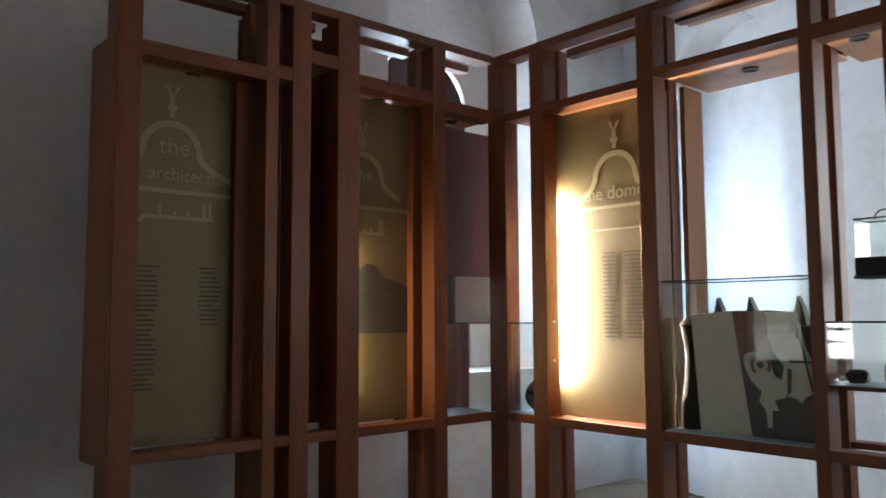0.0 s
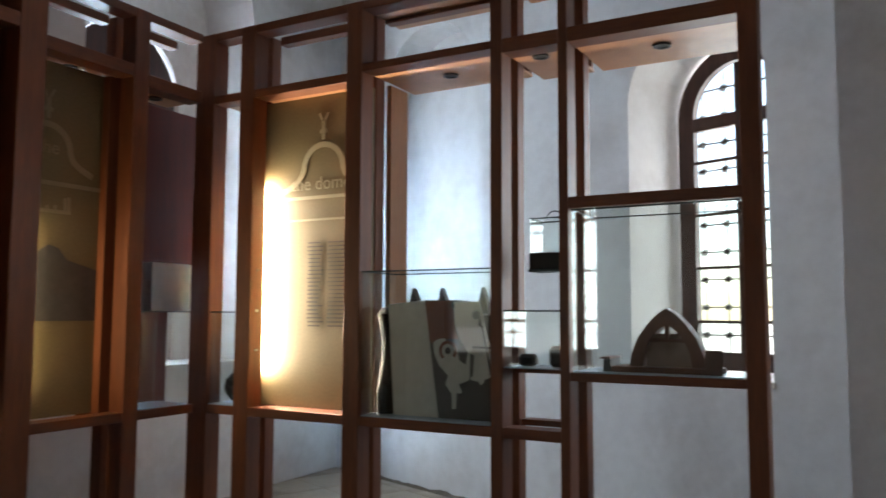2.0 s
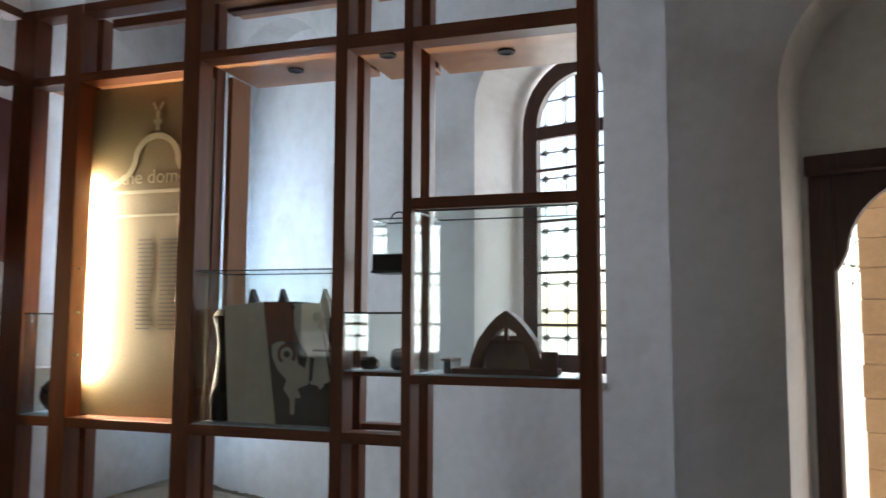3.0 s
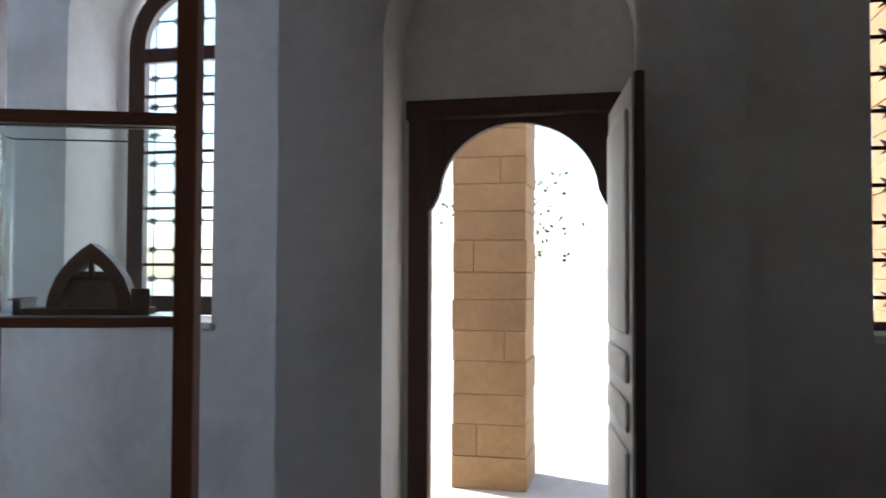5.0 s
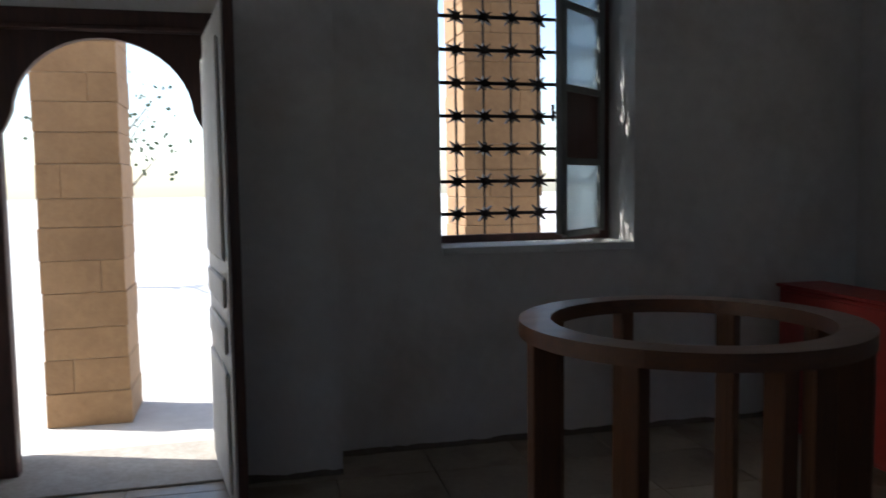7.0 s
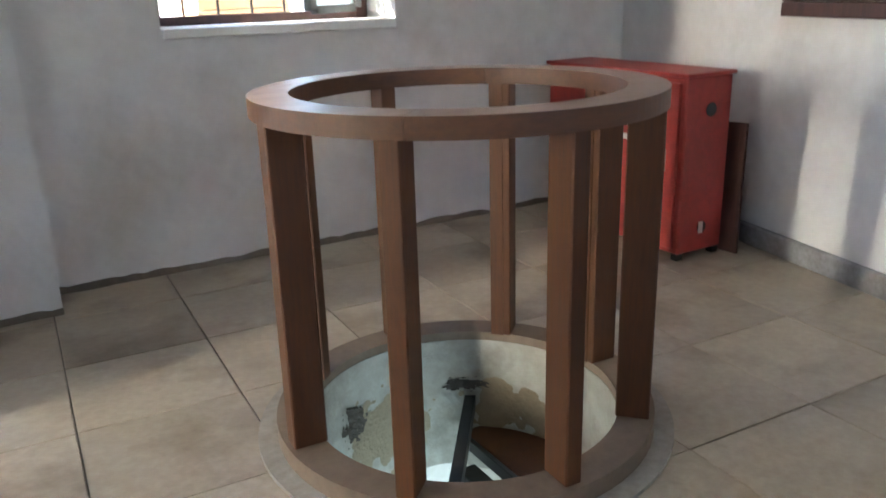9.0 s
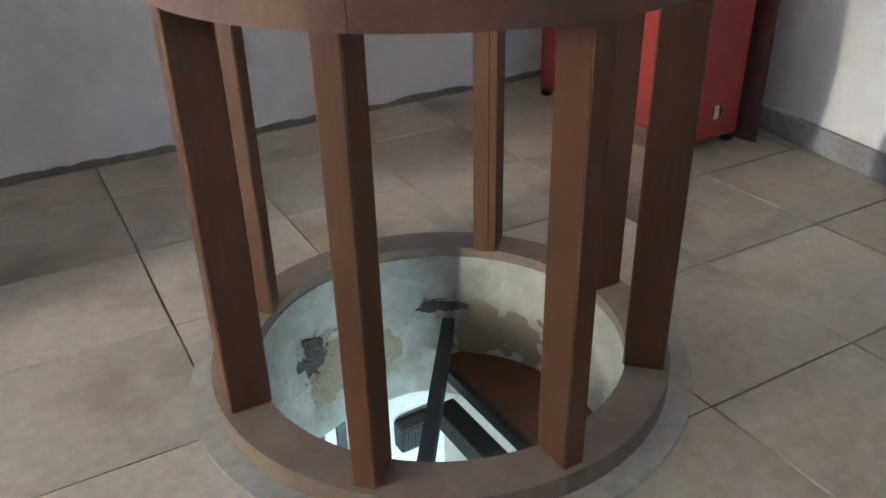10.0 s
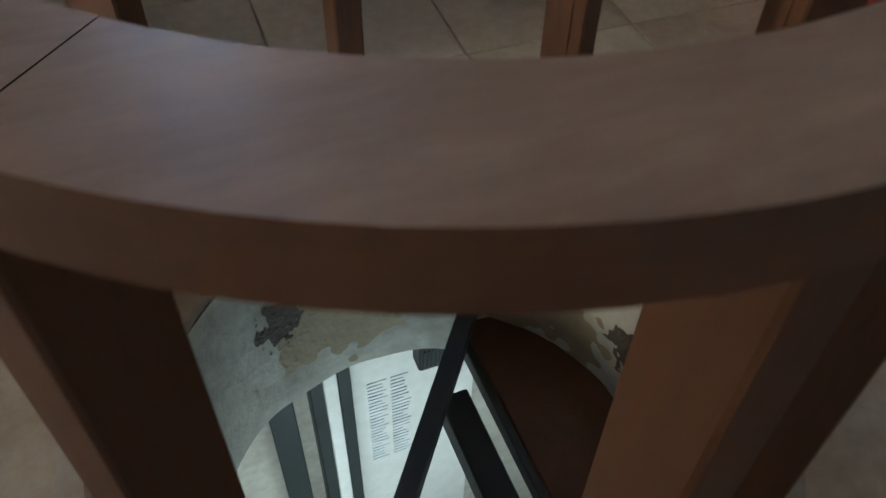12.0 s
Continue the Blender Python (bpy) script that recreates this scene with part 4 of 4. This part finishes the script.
def downlight(u, v, z):
    d = thing("downlight", "small dark recessed downlight under the timber soffit", "lamp", "downlights", m=WING @ Matrix.Translation((u, v, z)))
    bm = bmesh.new()
    tube(bm, 0, 0, 0.034, 0.05, -0.012, 0.0, 24)
    part("bezel", bm, BRONZE, d)
    bm = bmesh.new()
    rod(bm, (0, 0, -0.006), (0, 0, 0.0), 0.0335, 20)
    part("lens", bm, BLACK, d)


for u, v, z in ((-1.93, 0.36, 3.165), (-0.55, 0.34, 3.135), (-1.23, 0.19, 3.135), (-3.55, 0.22, 3.112), (CORNER - 0.22, -0.26, 3.13), (CORNER - 0.22, -2.3, 3.08), (CORNER - 0.22, -0.94, 3.17)):
    downlight(u, v, z)

# ---- red cabinet, plank and wall case by the east wall ----
cab = thing("hose_cabinet", "scuffed red metal cabinet standing against the wall", "cabinet")
boxpart("body", cab, RED, 3.93, 4.24, -1.21, -0.16, 0.03, 0.905, 0.008)
boxpart("top", cab, RED, 3.915, 4.25, -1.225, -0.145, 0.906, 0.925, 0.004)
door_red = boxpart("cabinet_door", cab, RED, 3.912, 3.929, -1.18, -0.19, 0.06, 0.88, 0.004)
bm = bmesh.new()
box(bm, 3.895, 3.911, -1.12, -1.09, 0.45, 0.56, bevel=0.004)
part("handle", bm, CHROME, door_red)
bm = bmesh.new()
for y0, y1, z0, z1 in ((-0.86, -0.84, 0.64, 0.73), (-0.82, -0.80, 0.64, 0.73), (-0.88, -0.79, 0.57, 0.60), (-0.76, -0.74, 0.64, 0.73), (-0.70, -0.62, 0.64, 0.66)):
    box(bm, 3.9085, 3.911, y0, y1, z0, z1)
part("marking", bm, PAPER, door_red, "worn white marking strokes")
bm = bmesh.new()
rod(bm, (4.10, -1.2135, 0.745), (4.10, -1.209, 0.745), 0.034, 20)
part("cable_hole", bm, BLACK, cab)
bm = bmesh.new()
rod(bm, (4.09, -1.2135, 0.155), (4.09, -1.209, 0.155), 0.03, 16)
part("cable_hole", bm, BLACK, cab)
boxpart("tag", cab, PAPER, 4.062, 4.092, -1.219, -1.215, 0.125, 0.185, 0.001, "torn white tag")
for x, y in ((3.95, -1.19), (3.95, -0.20), (4.20, -1.19), (4.20, -0.20)):
    boxpart("foot", cab, BLACK, x - 0.02, x + 0.02, y - 0.02, y + 0.02, 0, 0.03)
pl = thing("loose_board", "dark brown board leaning behind the red cabinet", "board")
bm = bmesh.new()
beam(bm, (4.262, -1.23, 0.0), (4.30, -1.20, 0.66), 0.14, 0.016, up=(1, 0, 0))
part("board", bm, DOORWOOD, pl)
wc = thing("wall_case", "dark timber framed wall case with a glazed front", "wall case", m=EAST)
boxpart("frame", wc, DOORWOOD, -0.09, -0.002, -3.1, -1.52, 1.17, 1.235, 0.005)
boxpart("frame", wc, DOORWOOD, -0.09, -0.002, -3.1, -1.52, 2.45, 2.52, 0.005)
for a, b in ((-1.59, -1.52), (-2.34, -2.27), (-3.1, -3.03)):
    boxpart("stile", wc, DOORWOOD, -0.088, -0.003, a, b, 1.236, 2.449, 0.005)
for a, b in ((-2.27, -1.59), (-3.03, -2.34)):
    boxpart("back_panel", wc, DOORWOOD, -0.02, -0.004, a, b, 1.236, 2.449)
    sheet_of_glass(wc, ((-0.067, a, 1.236), (-0.067, b, 1.236), (-0.067, b, 2.449), (-0.067, a, 2.449)))

# ---- courtyard ----
def pillar(x0, x1, y0, y1, top, name="stone_pillar"):
    p = thing(name, "square ochre ashlar pillar of the courtyard arcade", "pillar", "arcade pillars")
    boxpart("core", p, MORTAR, x0 + 0.012, x1 - 0.012, y0 + 0.012, y1 - 0.012, -0.03, top)
    z, i = -0.03, 0
    while z < top - 0.1:
        h = random.uniform(0.19, 0.235)
        cut = x0 + (x1 - x0) * (0.36 if i % 2 else 0.66) + random.uniform(-0.04, 0.04)
        for a, b in (((x0, cut), (cut, x1)) if i % 3 == 1 else ((x0, x1),)):
            bm = bmesh.new()
            j = [random.uniform(-0.006, 0.006) for _ in range(3)]
            box(bm, a + (0.0012 if a > x0 else j[0]), b - (0.0012 if b < x1 else j[1]), y0 + j[2], y1 - j[2], z + 0.0015, z + h - 0.0015, bevel=0.004)
            part("stone_block", bm, STONE, p)
        z += h
        i += 1
    return p


pillar(-0.585, -0.055, 1.30, 1.85, 4.4)
pillar(2.34, 2.95, 1.35, 1.9, 4.4)
tree = thing("tree", "small leafy courtyard tree in bright sun", "tree", m=Matrix.Translation((-1.5, 9.5, -0.03)))
bm = bmesh.new()
rod(bm, (0, 0, 0), (0.08, 0, 1.3), 0.09, 10, 0.06)
tips = []
for k in range(9):
    a, h = k * 2.4, 1.2 + 0.12 * k
    tip = Vector((0.08 + 0.8 * math.cos(a), 0.8 * math.sin(a), h + 0.9))
    rod(bm, (0.07, 0, h * 0.95), tip, 0.03, 6, 0.008)
    tips.append(tip)
part("trunk", bm, BARK, tree)
bm = bmesh.new()
for i in range(170):
    c = random.choice(tips) + Vector((random.gauss(0, 0.28), random.gauss(0, 0.28), random.gauss(0.05, 0.22)))
    q = Euler((random.uniform(0, 6), random.uniform(0, 6), random.uniform(0, 6))).to_matrix().to_4x4()
    vs = [bm.verts.new((Matrix.Translation(c) @ q) @ Vector(p)) for p in ((0, 0, 0), (0.035, 0.05, 0.008), (0, 0.11, 0), (-0.035, 0.05, 0.008))]
    bm.faces.new(vs)
part("crown", bm, LEAF, tree)

# ---- floor slabs ----
SLAB = 0.537
GRID = Matrix.Translation((1.662, -1.343, 0)) @ Matrix.Rotation(radians(-2.1), 4, "Z")
well = GRID.inverted() @ Vector((cx, cy, 0))
bm = bmesh.new()
box(bm, 0.0025, SLAB - 0.0025, 0.0025, SLAB - 0.0025, -0.021, 0, bevel=0.003)
shared = mesh_of("tile", bm, TILE)
for i in range(-16, 6):
    for j in range(-11, 3):
        x0, y0 = i * SLAB, j * SLAB
        x1, y1 = x0 + SLAB, y0 + SLAB
        if math.hypot(max(x0 - well.x, 0, well.x - x1), max(y0 - well.y, 0, well.y - y1)) < 0.64:
            # a slab cut to the round kerb
            bm = bmesh.new()
            n = 26
            step = SLAB / n
            for a in range(n):
                for b in range(n):
                    if math.hypot(x0 + (a + 0.5) * step - well.x, y0 + (b + 0.5) * step - well.y) > 0.64:
                        xa, xb = a * step + (0.0025 if a == 0 else 0), (a + 1) * step - (0.0025 if a == n - 1 else 0)
                        ya, yb = b * step + (0.0025 if b == 0 else 0), (b + 1) * step - (0.0025 if b == n - 1 else 0)
                        bm.faces.new([bm.verts.new(c) for c in ((xa, ya, 0), (xb, ya, 0), (xb, yb, 0), (xa, yb, 0))])
            bmesh.ops.remove_doubles(bm, verts=bm.verts, dist=1e-4)
            if not bm.faces:
                bm.free()
                continue
            ex = bmesh.ops.extrude_face_region(bm, geom=list(bm.faces))
            bmesh.ops.translate(bm, vec=(0, 0, -0.021), verts=[g for g in ex["geom"] if isinstance(g, bmesh.types.BMVert)])
            me = mesh_of("tile", bm, TILE)
        else:
            me = shared
        ob = new("tile", me)
        ob.parent = floor
        ob.matrix_local = GRID @ Matrix.Translation((x0, y0, random.uniform(-0.0012, 0.0)))
